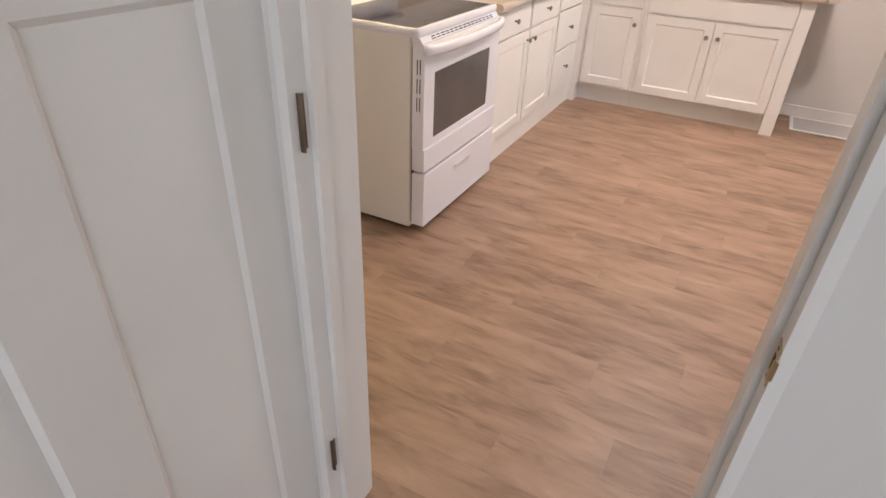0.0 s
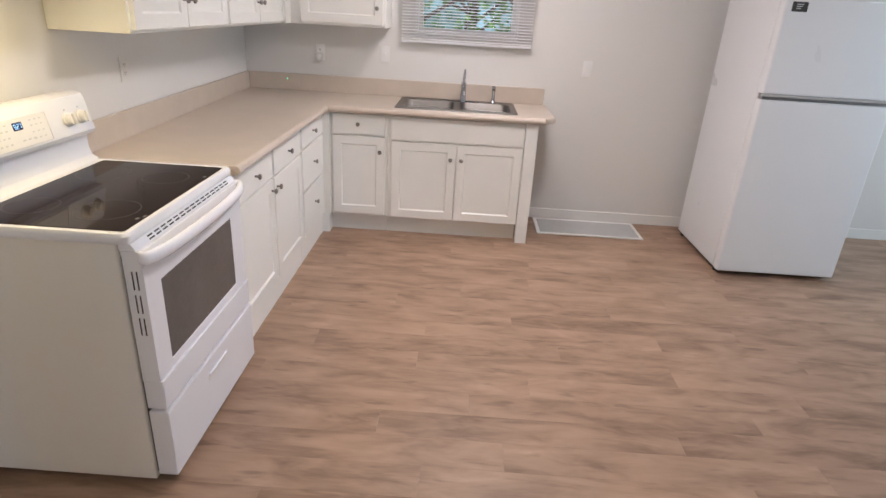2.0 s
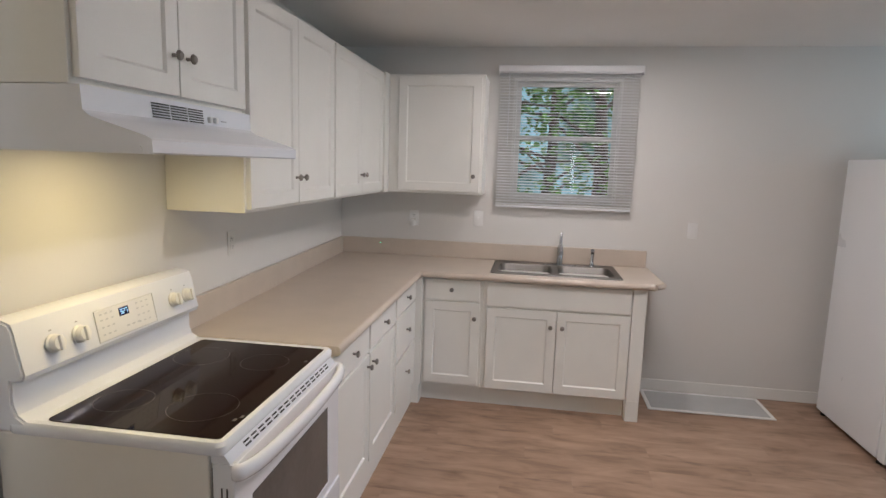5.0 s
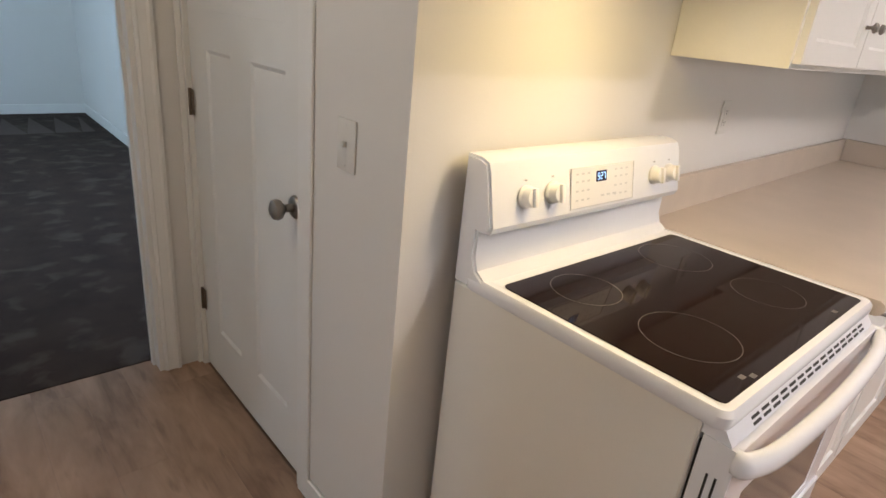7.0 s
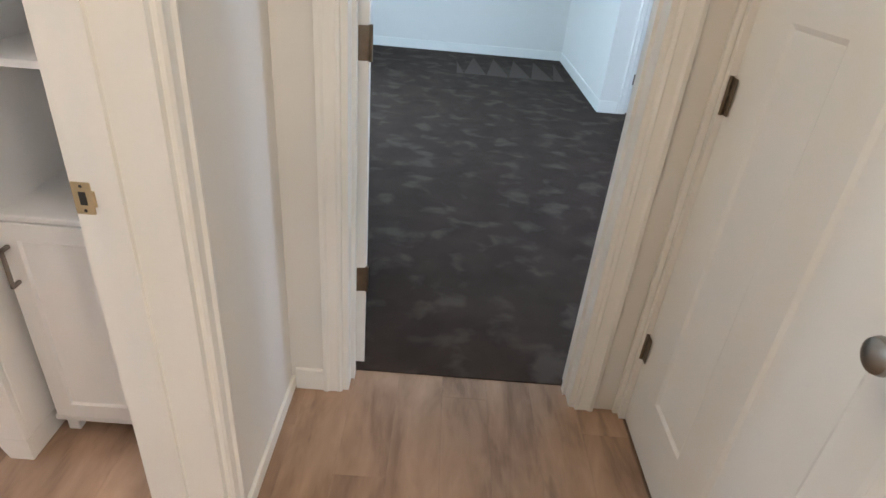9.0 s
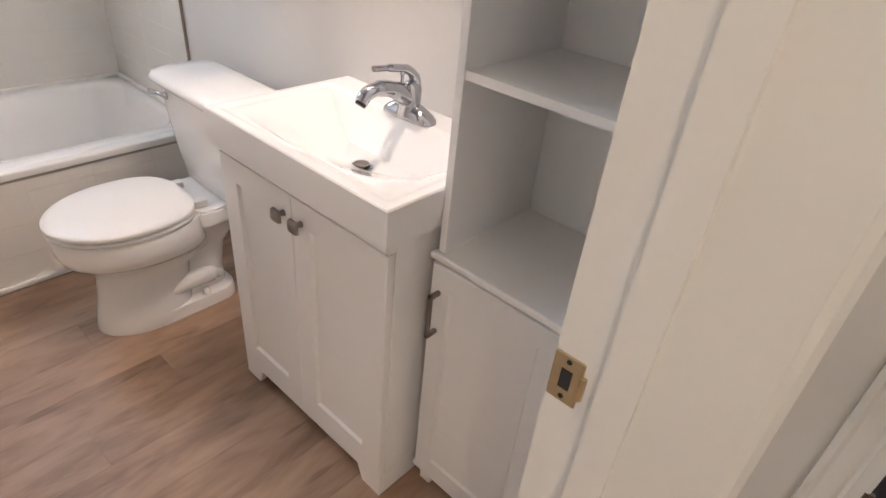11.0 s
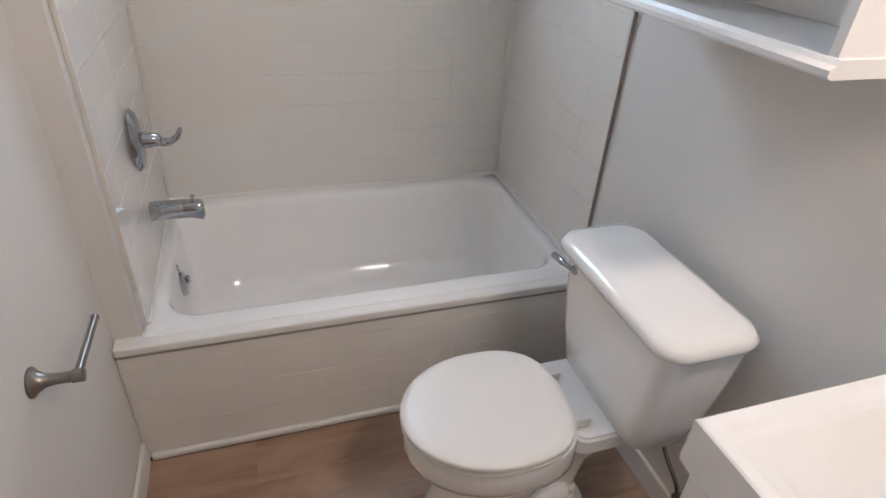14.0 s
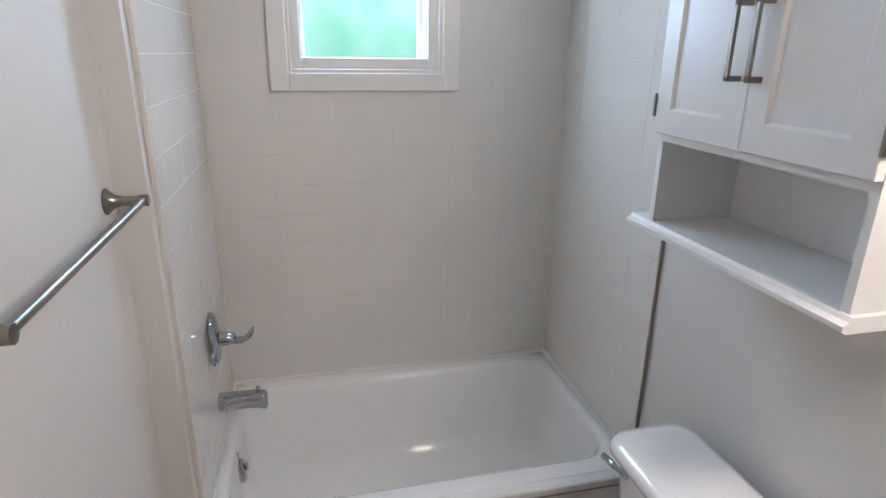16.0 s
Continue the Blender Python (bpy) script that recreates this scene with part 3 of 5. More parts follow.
plate("light_switch", "ivory toggle light switch on the hallway wall", pose(-1.872, 2.03, 1.155), "toggle", 0.074, 0.118, 0.006, IVORY)
plate("light_switch", "white rocker light switch on the kitchen wall", pose(0.830, 5.245, 1.194), "rocker")
plate("light_switch", "white toggle switch beside the corner wall cabinet", pose(-0.690, 5.245, 1.215), "toggle")
plate("outlet", "white outlet under the corner wall cabinet", pose(-1.18, 5.245, 1.20), "outlet")
plate("outlet", "pale outlet on the wall behind the counter", pose(-1.6764, 3.44, 1.215, 0, 0, 92.5), "outlet", shade=IVORY)
plate("outlet", "white bathroom outlet on a raised box", pose(-3.0, -0.388, 1.140, 0, 0, 90), "gfci", 0.078, 0.125, 0.016)

night = thing("night_light", (-1.18, 5.237, 1.18), "small pale plug-in night light in the outlet", "night light")
part("plug_body", box(B(), -1.200, -1.160, 5.212, 5.2366, 1.150, 1.200, 0.006, 2), IVORY, night)
part("shade", lathe(B(), [(0.001, 0.0), (0.020, 0.002), (0.026, 0.014), (0.024, 0.028), (0.014, 0.036), (0.001, 0.038)], pose(-1.18, 5.2125, 1.166, 90), 18), PLASTIC, night, "rounded translucent shade", None, 50)

# ---- kitchen cabinets ----
LEFT = lambda y: pose(-1.02, y, 0, 0, 0, 90)
BACK = lambda x: pose(x, 4.63, 0)


def cab_knob(parent, m, x, z, y=0.0):
    bm = B()
    lathe(bm, [(0.001, 0), (0.006, 0), (0.005, 0.006), (0.005, 0.012), (0.009, 0.016), (0.0145, 0.020), (0.0145, 0.024), (0.010, 0.029), (0.001, 0.030)], pose(x, y, z, 90), 14)
    return part("knob", bm, NICKEL, parent, "brushed nickel knob", m, 40)


def cabinet(name, m, w, d, z0, z1, fronts, label, toe=0.0, y=0.019, sunk=0.07):
    """A cabinet box with shaker doors and slab drawers. fronts: (kind, x0, x1, z0, z1, knob x, knob z)."""
    base = m.translation.copy()
    base.z = 0.0 if toe else z0
    ob = thing(name, base, label, "cabinet", "kitchen cabinets")
    bm = B()
    box(bm, 0, w, y, d, z0, z1, 0.0015)
    part("body", bm, CAB, ob, "", m)
    if toe:
        t = B()
        box(t, 0.001, w - 0.001, y + sunk, d - 0.05, 0.0, z0 - 0.0005)
        part("toe_kick", t, CAB, ob, "", m)
    for kind, a, b, c, e, kx, kz in fronts:
        f = B()
        if kind == "door":
            shaker(f, a, b, c, e)
        else:
            box(f, a, b, 0.0, 0.0185, c, e, 0.003, 2)
        o = part("door" if kind == "door" else "drawer_front", f, CAB, ob, "", m)
        if kx is not None:
            cab_knob(o, m, kx, kz)
    return ob


ZB = 0.135
cabinet("base_cabinet", LEFT(2.99), 1.050, 0.62, ZB, 0.872, [
    ("drawer", 0.012, 0.510, 0.722, 0.862, 0.262, 0.792), ("drawer", 0.540, 1.035, 0.722, 0.862, 0.790, 0.792),
    ("door", 0.012, 0.513, 0.155, 0.706, 0.482, 0.655), ("door", 0.537, 1.035, 0.155, 0.706, 0.568, 0.655)],
    "white shaker base cabinet with two drawers and two doors", 0.13, sunk=0.006)
cabinet("base_cabinet", LEFT(4.042), 0.575, 0.62, ZB, 0.872, [
    ("drawer", 0.020, 0.535, 0.735, 0.862, 0.275, 0.800), ("drawer", 0.020, 0.535, 0.470, 0.722, 0.275, 0.600),
    ("drawer", 0.020, 0.535, 0.165, 0.456, 0.275, 0.330)],
    "white three-drawer base cabinet near the corner", 0.13, sunk=0.006)
cabinet("base_cabinet", BACK(-0.999), 0.415, 0.60, ZB, 0.872, [
    ("drawer", 0.035, 0.395, 0.728, 0.862, 0.212, 0.798), ("door", 0.035, 0.395, 0.155, 0.712, 0.365, 0.612)],
    "white base cabinet with one drawer over one door", 0.13)
sinkbase = cabinet("base_cabinet", BACK(-0.583), 0.940, 0.60, ZB, 0.872, [
    ("drawer", 0.022, 0.932, 0.706, 0.862, None, None), ("door", 0.030, 0.474, 0.145, 0.692, 0.440, 0.590), ("door", 0.482, 0.932, 0.145, 0.692, 0.515, 0.590)],
    "white shaker sink base cabinet with two doors", 0.13)
leg = B()
box(leg, 0.941, 1.024, 0.0, 0.60, 0.14, 0.872, 0.002)
box(leg, 0.941, 1.024, 0.0, 0.070, 0.0, 0.1405, 0.003)
part("end_post", leg, CAB, sinkbase, "white end panel with a square leg", BACK(-0.583))

UP = lambda y: pose(-1.320, y, 0, 0, 0, 90)
cabinet("wall_cabinet", UP(2.942), 0.925, 0.334, 1.405, 2.215, [
    ("door", 0.016, 0.452, 1.420, 2.198, 0.425, 1.530), ("door", 0.460, 0.910, 1.420, 2.198, 0.490, 1.530)], "white two-door shaker wall cabinet beside the hood")
cabinet("wall_cabinet", UP(3.868), 0.965, 0.374, 1.405, 2.215, [
    ("door", 0.016, 0.476, 1.420, 2.198, 0.450, 1.530), ("door", 0.484, 0.950, 1.420, 2.198, 0.514, 1.530)], "white two-door shaker wall cabinet near the corner")
cabinet("wall_cabinet", pose(-1.310, 4.93, 0), 0.662, 0.315, 1.405, 2.210, [
    ("door", 0.072, 0.640, 1.425, 2.190, 0.602, 1.530)], "white single-door corner wall cabinet")
cabinet("wall_cabinet", UP(2.150), 0.790, 0.325, 1.762, 2.215, [
    ("door", 0.014, 0.388, 1.778, 2.198, 0.361, 1.888), ("door", 0.396, 0.776, 1.778, 2.198, 0.429, 1.888)], "short white two-door cabinet above the range hood")

part("filler", box(B(), -1.350, -1.3105, 4.8335, 4.948, 1.406, 2.209), CAB, scene.objects["wall_cabinet"])
part("filler", box(B(), -1.075, -0.985, 4.612, 4.70, ZB, 0.872), CAB, scene.objects["base_cabinet"])
part("toe_filler", box(B(), -1.060, -0.995, 4.617, 4.722, 0.0, ZB - 0.001), CAB, scene.objects["base_cabinet"])

# countertop: an L with rolled front edge, and its splash
top = thing("countertop", (-1.3, 4.0, 0.872), "beige speckled laminate countertop with backsplash", "countertop")
ct = B()
SX0, SX1, SY0, SY1 = -0.535, 0.285, 4.735, 5.135


def slab(bm, pts, z0, z1):
    prism(bm, pts, 'z', z0, z1)


slab(ct, [(-1.0, 2.972), (-1.0, 4.60), (SX0, 4.60), (SX0, 5.243), (-1.750, 5.243), (-1.650, 2.972)], 0.874, 0.914)
slab(ct, [(SX0, 4.60), (SX1, 4.60), (SX1, SY0), (SX0, SY0)], 0.874, 0.914)
slab(ct, [(SX0, SY1), (SX1, SY1), (SX1, 5.243), (SX0, 5.243)], 0.874, 0.914)
slab(ct, [(SX1, 4.60), (0.475, 4.60), (0.535, 4.67), (0.535, 5.243), (SX1, 5.243)], 0.874, 0.914)
bmesh.ops.remove_doubles(ct, verts=ct.verts, dist=0.0005)
part("worktop", ct, LAMINATE, top)
nose = B()
for run in ([(-1.0, 2.974, 0.894), (-1.0, 4.60, 0.894)], [(-1.0, 4.60, 0.894), (0.475, 4.60, 0.894)], [(0.475, 4.60, 0.894), (0.535, 4.67, 0.894)], [(0.535, 4.67, 0.894), (0.535, 5.243, 0.894)]):
    tube(nose, run, 0.0205, 12)
part("rolled_edge", nose, LAMINATE, top, "", None, 50)
sp = B()
prism(sp, [(-1.650, 2.985), (-1.630, 2.985), (-1.731, 5.222), (-1.751, 5.243)], 'z', 0.914, 1.035)
box(sp, -1.732, 0.530, 5.223, 5.243, 0.914, 1.035, 0.004, 2)
part("backsplash", sp, LAMINATE, top)

# sink
sink = thing("sink", (-0.12, 4.93, 0.914), "stainless double-bowl drop-in kitchen sink", "sink")


def sink_deck():
    bm = B()
    outer = rounded(0.425, 0.265, 0.04, 5, -0.125, 4.925)
    ring0, ring1 = [(x, y, 0.9145) for x, y in outer], [(x, y, 0.920) for x, y in rounded(0.419, 0.259, 0.036, 5, -0.125, 4.925)]
    lo = [bm.verts.new(p) for p in ring0]
    hi = [bm.verts.new(p) for p in ring1]
    n = len(lo)
    for i in range(n):
        bm.faces.new((lo[i], lo[(i + 1) % n], hi[(i + 1) % n], hi[i]))
    edges = [bm.edges.get((hi[i], hi[(i + 1) % n])) for i in range(n)]
    for cx in (-0.325, 0.075):
        hole = [bm.verts.new((x, y, 0.9195)) for x, y in rounded(0.180, 0.170, 0.05, 5, cx, 4.90)]
        edges += [bm.edges.new((hole[i], hole[(i + 1) % len(hole)])) for i in range(len(hole))]
    bmesh.ops.triangle_fill(bm, use_beauty=True, use_dissolve=False, edges=edges)
    bmesh.ops.recalc_face_normals(bm, faces=bm.faces)
    return bm


part("rim", sink_deck(), STEEL, sink)
for cx in (-0.325, 0.075):
    bm = B()
    rings = []
    for z, g, r in ((0.9195, 0.0, 0.05), (0.912, 0.006, 0.05), (0.80, 0.014, 0.06), (0.755, 0.030, 0.07), (0.745, 0.08, 0.08)):
        rings.append([(x, y, z) for x, y in rounded(0.180 - g, 0.170 - g, min(r, 0.165 - g), 5, cx, 4.90)])
    loft(bm, rings, False, True)
    bowl = part("bowl", bm, STEEL, sink, "", None, 50)
    dr = B()
    lathe(dr, [(0.045, 0.7455), (0.045, 0.749), (0.036, 0.750), (0.030, 0.747), (0.001, 0.747)], Matrix.Translation((cx, 4.90, 0)), 20)
    part("drain", dr, CHROME, bowl, "steel basket drain", None, 40)
tap = thing("kitchen_faucet", (-0.08, 5.11, 0.92), "chrome single-spout kitchen faucet behind the sink", "faucet")
fb = B()
lathe(fb, [(0.001, 0.92), (0.028, 0.92), (0.028, 0.926), (0.021, 0.935), (0.019, 1.02), (0.021, 1.045), (0.017, 1.06), (0.001, 1.065)], Matrix.Translation((-0.085, 5.11, 0)), 18)
part("post", fb, CHROME, tap, "", None, 40)
part("spout", tube(B(), arc([(-0.085, 5.105, 1.00), (-0.085, 5.08, 1.05), (-0.085, 5.00, 1.075), (-0.085, 4.93, 1.055), (-0.085, 4.905, 1.02)]), 0.0115, 12), CHROME, tap, "", None, 50)
part("lever", tube(B(), arc([(-0.085, 5.11, 1.06), (-0.083, 5.118, 1.10), (-0.08, 5.13, 1.15)], 5), [0.011] * 5 + [0.009] * 4 + [0.006] * 2, 10), CHROME, tap, "", None, 50)
part("base_plate", prism(B(), rounded(0.12, 0.026, 0.025, 6, -0.085, 5.115), 'z', 0.9195, 0.928), CHROME, tap)
spray = thing("side_sprayer", (0.14, 5.115, 0.92), "black and chrome side sprayer beside the faucet", "sprayer")
part("holder", lathe(B(), [(0.001, 0.919), (0.022, 0.92), (0.020, 0.930), (0.014, 0.938), (0.013, 0.955)], Matrix.Translation((0.14, 5.115, 0)), 16), CHROME, spray, "", None, 40)
part("spray_head", tube(B(), [(0.14, 5.115, 0.945), (0.14, 5.115, 1.00), (0.139, 5.105, 1.030), (0.137, 5.080, 1.040)], [0.011, 0.014, 0.016, 0.013], 12), CHROME, spray, "", None, 50)
gfi = thing("outlet", (-1.40, 5.223, 0.978), "horizontal almond outlet with green light in the backsplash", "outlet")
part("cover", box(B(), -1.462, -1.345, 5.2175, 5.2228, 0.945, 1.012, 0.002), LAMINATE, gfi)
part("indicator", box(B(), -1.438, -1.431, 5.215, 5.2172, 0.994, 1.001), LED, gfi, "small green indicator light")

# ---- range ----
rng = thing("electric_range", (-1.3, 2.55, 0.0), "white electric range with black ceramic glass cooktop", "stove")
Y0, Y1 = 2.168, 2.938
side = B()
box(side, -1.625, -1.0375, Y0, Y1, 0.025, 0.893, 0.003)
part("body", side, ENAMEL_SIDE, rng, "almond-tinted enamel side panels")
for x in (-1.58, -1.10):
    for y in (Y0 + 0.05, Y1 - 0.05):
        part("foot", lathe(B(), [(0.018, 0.0), (0.018, 0.008), (0.010, 0.010), (0.010, 0.03)], Matrix.Translation((x, y, 0)), 10), DARK, rng)
deck = B()
ring = []
for g, z, r in ((0.004, 0.890, 0.02), (0.0, 0.897, 0.022), (0.0, 0.914, 0.022), (0.007, 0.923, 0.020), (0.020, 0.9235, 0.016), (0.024, 0.920, 0.014)):
    ring.append([(x, y, z) for x, y in rounded(0.2985 - g, (Y1 - Y0) / 2 + 0.004 - g, r, 4, -1.2965, (Y0 + Y1) / 2)])
loft(deck, ring)
part("cooktop_frame", deck, ENAMEL, rng, "", None, 40)
part("cooktop_glass", prism(B(), rounded(0.244, 0.358, 0.016, 4, -1.262, (Y0 + Y1) / 2), 'z', 0.9192, 0.9222), BLACKGLASS, rng, "glossy black ceramic glass")
for cx, cy, r in ((-1.165, 2.358, 0.095), (-1.165, 2.730, 0.080), (-1.400, 2.350, 0.078), (-1.400, 2.735, 0.092)):
    bm = B()
    for q in ((r, r - 0.0014),):
        a = [bm.verts.new((cx + q[0] * math.cos(2 * math.pi * i / 48), cy + q[0] * math.sin(2 * math.pi * i / 48), 0.9226)) for i in range(48)]
        b = [bm.verts.new((cx + q[1] * math.cos(2 * math.pi * i / 48), cy + q[1] * math.sin(2 * math.pi * i / 48), 0.9226)) for i in range(48)]
        for i in range(48):
            bm.faces.new((a[i], a[(i + 1) % 48], b[(i + 1) % 48], b[i]))
    part("burner_ring", bm, RING, rng, "thin grey printed burner ring")
for x, y in ((-1.040, 2.300), (-1.030, 2.322), (-1.036, 2.769)):
    part("printed_mark", box(B(), x - 0.005, x + 0.005, y - 0.008, y + 0.008, 0.9222, 0.9226), RING, rng)
# backguard: coved riser, then the leaning control head
bg = B()
prism(bg, [(-1.628, 0.895), (-1.628, 1.185), (-1.588, 1.185), (-1.566, 1.177), (-1.558, 1.16), (-1.532, 1.045), (-1.540, 1.030), (-1.572, 1.026), (-1.572, 0.965), (-1.562, 0.938), (-1.540, 0.924), (-1.530, 0.915), (-1.530, 0.895)], 'y', Y0 - 0.002, Y1 + 0.002)
bmesh.ops.bevel(bg, geom=[e for e in bg.edges if abs(e.verts[0].co.y - e.verts[1].co.y) < 1e-5], offset=0.006, segments=2, affect='EDGES')
part("backguard", bg, ENAMEL, rng, "", None, 35)
HEAD = Matrix.Translation((-1.543, 0, 1.100)) @ pose(0, 0, 0, 0, -10.9, 0)


def on_head(bm):
    bm.transform(HEAD)
    return bm


for y in (2.272, 2.362, 2.795, 2.872):
    k = B()
    lathe(k, [(0.001, 0.0), (0.026, 0.0), (0.026, 0.004), (0.022, 0.008), (0.021, 0.022), (0.019, 0.025), (0.001, 0.026)], pose(0.001, y, 0.0, 0, 90), 20)
    box(k, 0.010, 0.034, y - 0.006, y + 0.006, -0.021, 0.021, 0.003, 2)
    part("control_knob", on_head(k), PLASTIC, rng, "white control knob", None, 40)
    p = B()
    for dz in (0.036,):
        box(p, 0.0009, 0.0016, y - 0.004, y + 0.004, dz - 0.002, dz + 0.002)
    part("printed_mark", on_head(p), GREY, rng)
panel_ob = part("control_panel", on_head(box(B(), 0.0, 0.002, 2.430, 2.690, -0.048, 0.045, 0.001)), PLASTIC, rng, "glossy white touch panel")
edge = B()
for a, b, c, d in ((2.428, 2.692, 0.0455, 0.047), (2.428, 2.692, -0.0500, -0.0485), (2.428, 2.4295, -0.05, 0.047), (2.6905, 2.692, -0.05, 0.047)):
    box(edge, 0.0008, 0.0026, a, b, c, d)
part("panel_outline", on_head(edge), mat("outline_print", (0.60, 0.60, 0.60), 0.5), panel_ob)
part("display", on_head(box(B(), 0.0021, 0.003, 2.527, 2.569, 0.008, 0.034)), mat("display_window", (0.012, 0.016, 0.05), 0.15), panel_ob, "dark blue clock display")
SEG = {"9": "abcdfg", "2": "abged", "7": "abc"}
dg = B()
for i, ch in enumerate("927"):
    y, w, h = 2.5325 + i * 0.0118, 0.0068, 0.0074
    for s in SEG[ch]:
        u0, u1, v0, v1 = {"a": (0, 1, 2, 2), "b": (1, 1, 1, 2), "c": (1, 1, 0, 1), "d": (0, 1, 0, 0), "e": (0, 0, 0, 1), "f": (0, 0, 1, 2), "g": (0, 1, 1, 1)}[s]
        box(dg, 0.0031, 0.0036, y + u0 * w - 0.0007, y + u1 * w + 0.0007, 0.0136 + v0 * h - 0.0007, 0.0136 + v1 * h + 0.0007)
part("clock_digits", on_head(dg), SCREEN, panel_ob, "lit blue clock digits 9:27")
keys = B()
for y in (2.452, 2.474, 2.496, 2.610, 2.634, 2.658):
    for z in (-0.030, -0.008, 0.014, 0.032):
        box(keys, 0.0021, 0.0026, y - 0.005, y + 0.005, z - 0.0022, z + 0.0022)
for y in (2.555, 2.58, 2.605):
    box(keys, 0.0021, 0.0026, y - 0.007, y + 0.007, -0.030, -0.025)
tagged(part("key_print", on_head(keys), mat("faint_print", (0.62, 0.62, 0.62), 0.5), panel_ob), kind="stuff")
# oven door, handle, drawer
vent = B()
prism(vent, [(-1.041, 0.867), (-1.041, 0.889), (-1.002, 0.889), (-0.986, 0.867)], 'y', Y0 + 0.010, Y1 - 0.010)
part("vent_strip", vent, ENAMEL, rng)
slots = B()
for i in range(15):
    y = 2.262 + i * 0.041
    for s in (-0.0055, 0.0045):
        box(slots, 0.0002, 0.0012, y, y + 0.029, s - 0.0024, s + 0.0024)
part("vent_slots", slots, DARK, rng, "dark vent slots under the cooktop lip", Matrix.Translation((-0.994, 0, 0.878)) @ pose(0, 0, 0, 0, -36.0))
od = B()
panels(od, [Y0 + 0.008, 2.262, 2.826, Y1 - 0.008], [0.424, 0.452, 0.745, 0.866], {(1, 1)}, 0.0, 0.057, 0.003, 0.004)
DM = pose(-0.974, 0, 0, 0, 0, 90)
od.transform(DM)
oven = part("oven_door", od, ENAMEL, rng)
part("lower_band", box(B(), -1.031, -0.967, Y0 + 0.006, Y1 - 0.006, 0.316, 0.4235, 0.004, 2), ENAMEL, oven, "white enamel band under the oven window")
part("oven_window", box(B(), -0.9785, -0.9755, 2.267, 2.821, 0.457, 0.740), OVENGLASS, oven, "dark grey oven window")
# dark filler behind door and drawer: the gap's shade as a solid colour
gap = B()
box(gap, -1.0372, -1.0312, Y0 + 0.014, Y1 - 0.014, 0.050, 0.850)
part("door_gap", gap, DARK, rng)
ds = B()
for z in (0.775, 0.698, 0.621):
    for x in (-1.008, -0.994):
        box(ds, x - 0.002, x + 0.002, Y0 + 0.0055, Y0 + 0.0064, z - 0.030, z + 0.030)
part("side_slots", ds, DARK, oven, "dark slots in the edge of the oven door")
hd = B()
pts = arc([(-0.980, Y0 + 0.014, 0.846), (-0.962, Y0 + 0.022, 0.845), (-0.944, Y0 + 0.12, 0.842), (-0.936, 2.553, 0.840), (-0.944, Y1 - 0.12, 0.842), (-0.962, Y1 - 0.022, 0.845), (-0.980, Y1 - 0.014, 0.846)], 6)
tube(hd, pts, 0.016, 12)
for v in hd.verts:
    v.co.z = 0.842 + (v.co.z - 0.842) * 1.45
part("handle", hd, ENAMEL, oven, "white bowed oven handle", None, 60)
dw = B()
box(dw, -1.031, -0.964, Y0 + 0.006, Y1 - 0.006, 0.042, 0.304, 0.005, 2)
drawer = part("storage_drawer", dw, ENAMEL, rng)
gr = B()
prism(gr, rounded(0.085, 0.016, 0.012, 4, 2.553, 0.232), 'x', -0.9642, -0.9628)
part("pull_recess", gr, mat("pull_grey", (0.62, 0.61, 0.60), 0.4), drawer, "recessed drawer pull")
part("pull_lip", box(B(), -0.966, -0.956, 2.470, 2.636, 0.240, 0.251, 0.004), ENAMEL, drawer)

# ---- range hood ----
hood = thing("range_hood", (-1.4, 2.545, 1.60), "white under-cabinet range hood with its lamp on", "range hood")
hb = B()
HY0, HY1 = 2.150, 2.938
prism(hb, [(-1.650, 1.655), (-1.650, 1.760), (-1.312, 1.760), (-1.308, 1.704), (-1.290, 1.690), (-1.150, 1.648), (-1.138, 1.640), (-1.138, 1.612), (-1.144, 1.608), (-1.160, 1.608), (-1.166, 1.626), (-1.30, 1.655)], 'y', HY0, HY1)
part("shell", hb, ENAMEL, hood, "", None, 25)
for y in (HY0, HY1 - 0.004):
    part("end_cap", prism(B(), [(-1.650, 1.610), (-1.650, 1.668), (-1.30, 1.668), (-1.175, 1.636), (-1.161, 1.6085)], 'y', y + 0.0005, y + 0.0035), ENAMEL, hood)
gl = B()
for j in range(3):
    for i in range(6):
        box(gl, -1.3092 + i * 0.0008, -1.3075 + i * 0.0008, 2.392 + j * 0.083, 2.466 + j * 0.083, 1.745 - i * 0.0072 - 0.0022, 1.745 - i * 0.0072 + 0.0012)
part("grille_slots", gl, DARK, hood, "dark vent slots on the hood front")
for y in (2.668, 2.700):
    part("switch", box(B(), -1.311, -1.298, y - 0.008, y + 0.008, 1.712, 1.730, 0.003, 2), PLASTIC, hood)
part("badge", box(B(), -1.3085, -1.3065, 2.740, 2.768, 1.719, 1.723), GREY, hood)
part("lamp_lens", box(B(), -1.46, -1.395, 2.38, 2.50, 1.640, 1.654, 0.003), glow_mat("hood_lamp_lens", (1.0, 0.80, 0.50), 2.5), hood, "glowing lamp lens")
part("filter", box(B(), -1.62, -1.33, 2.52, 2.88, 1.645, 1.654, 0.002), STEEL, hood, "aluminium grease filter")

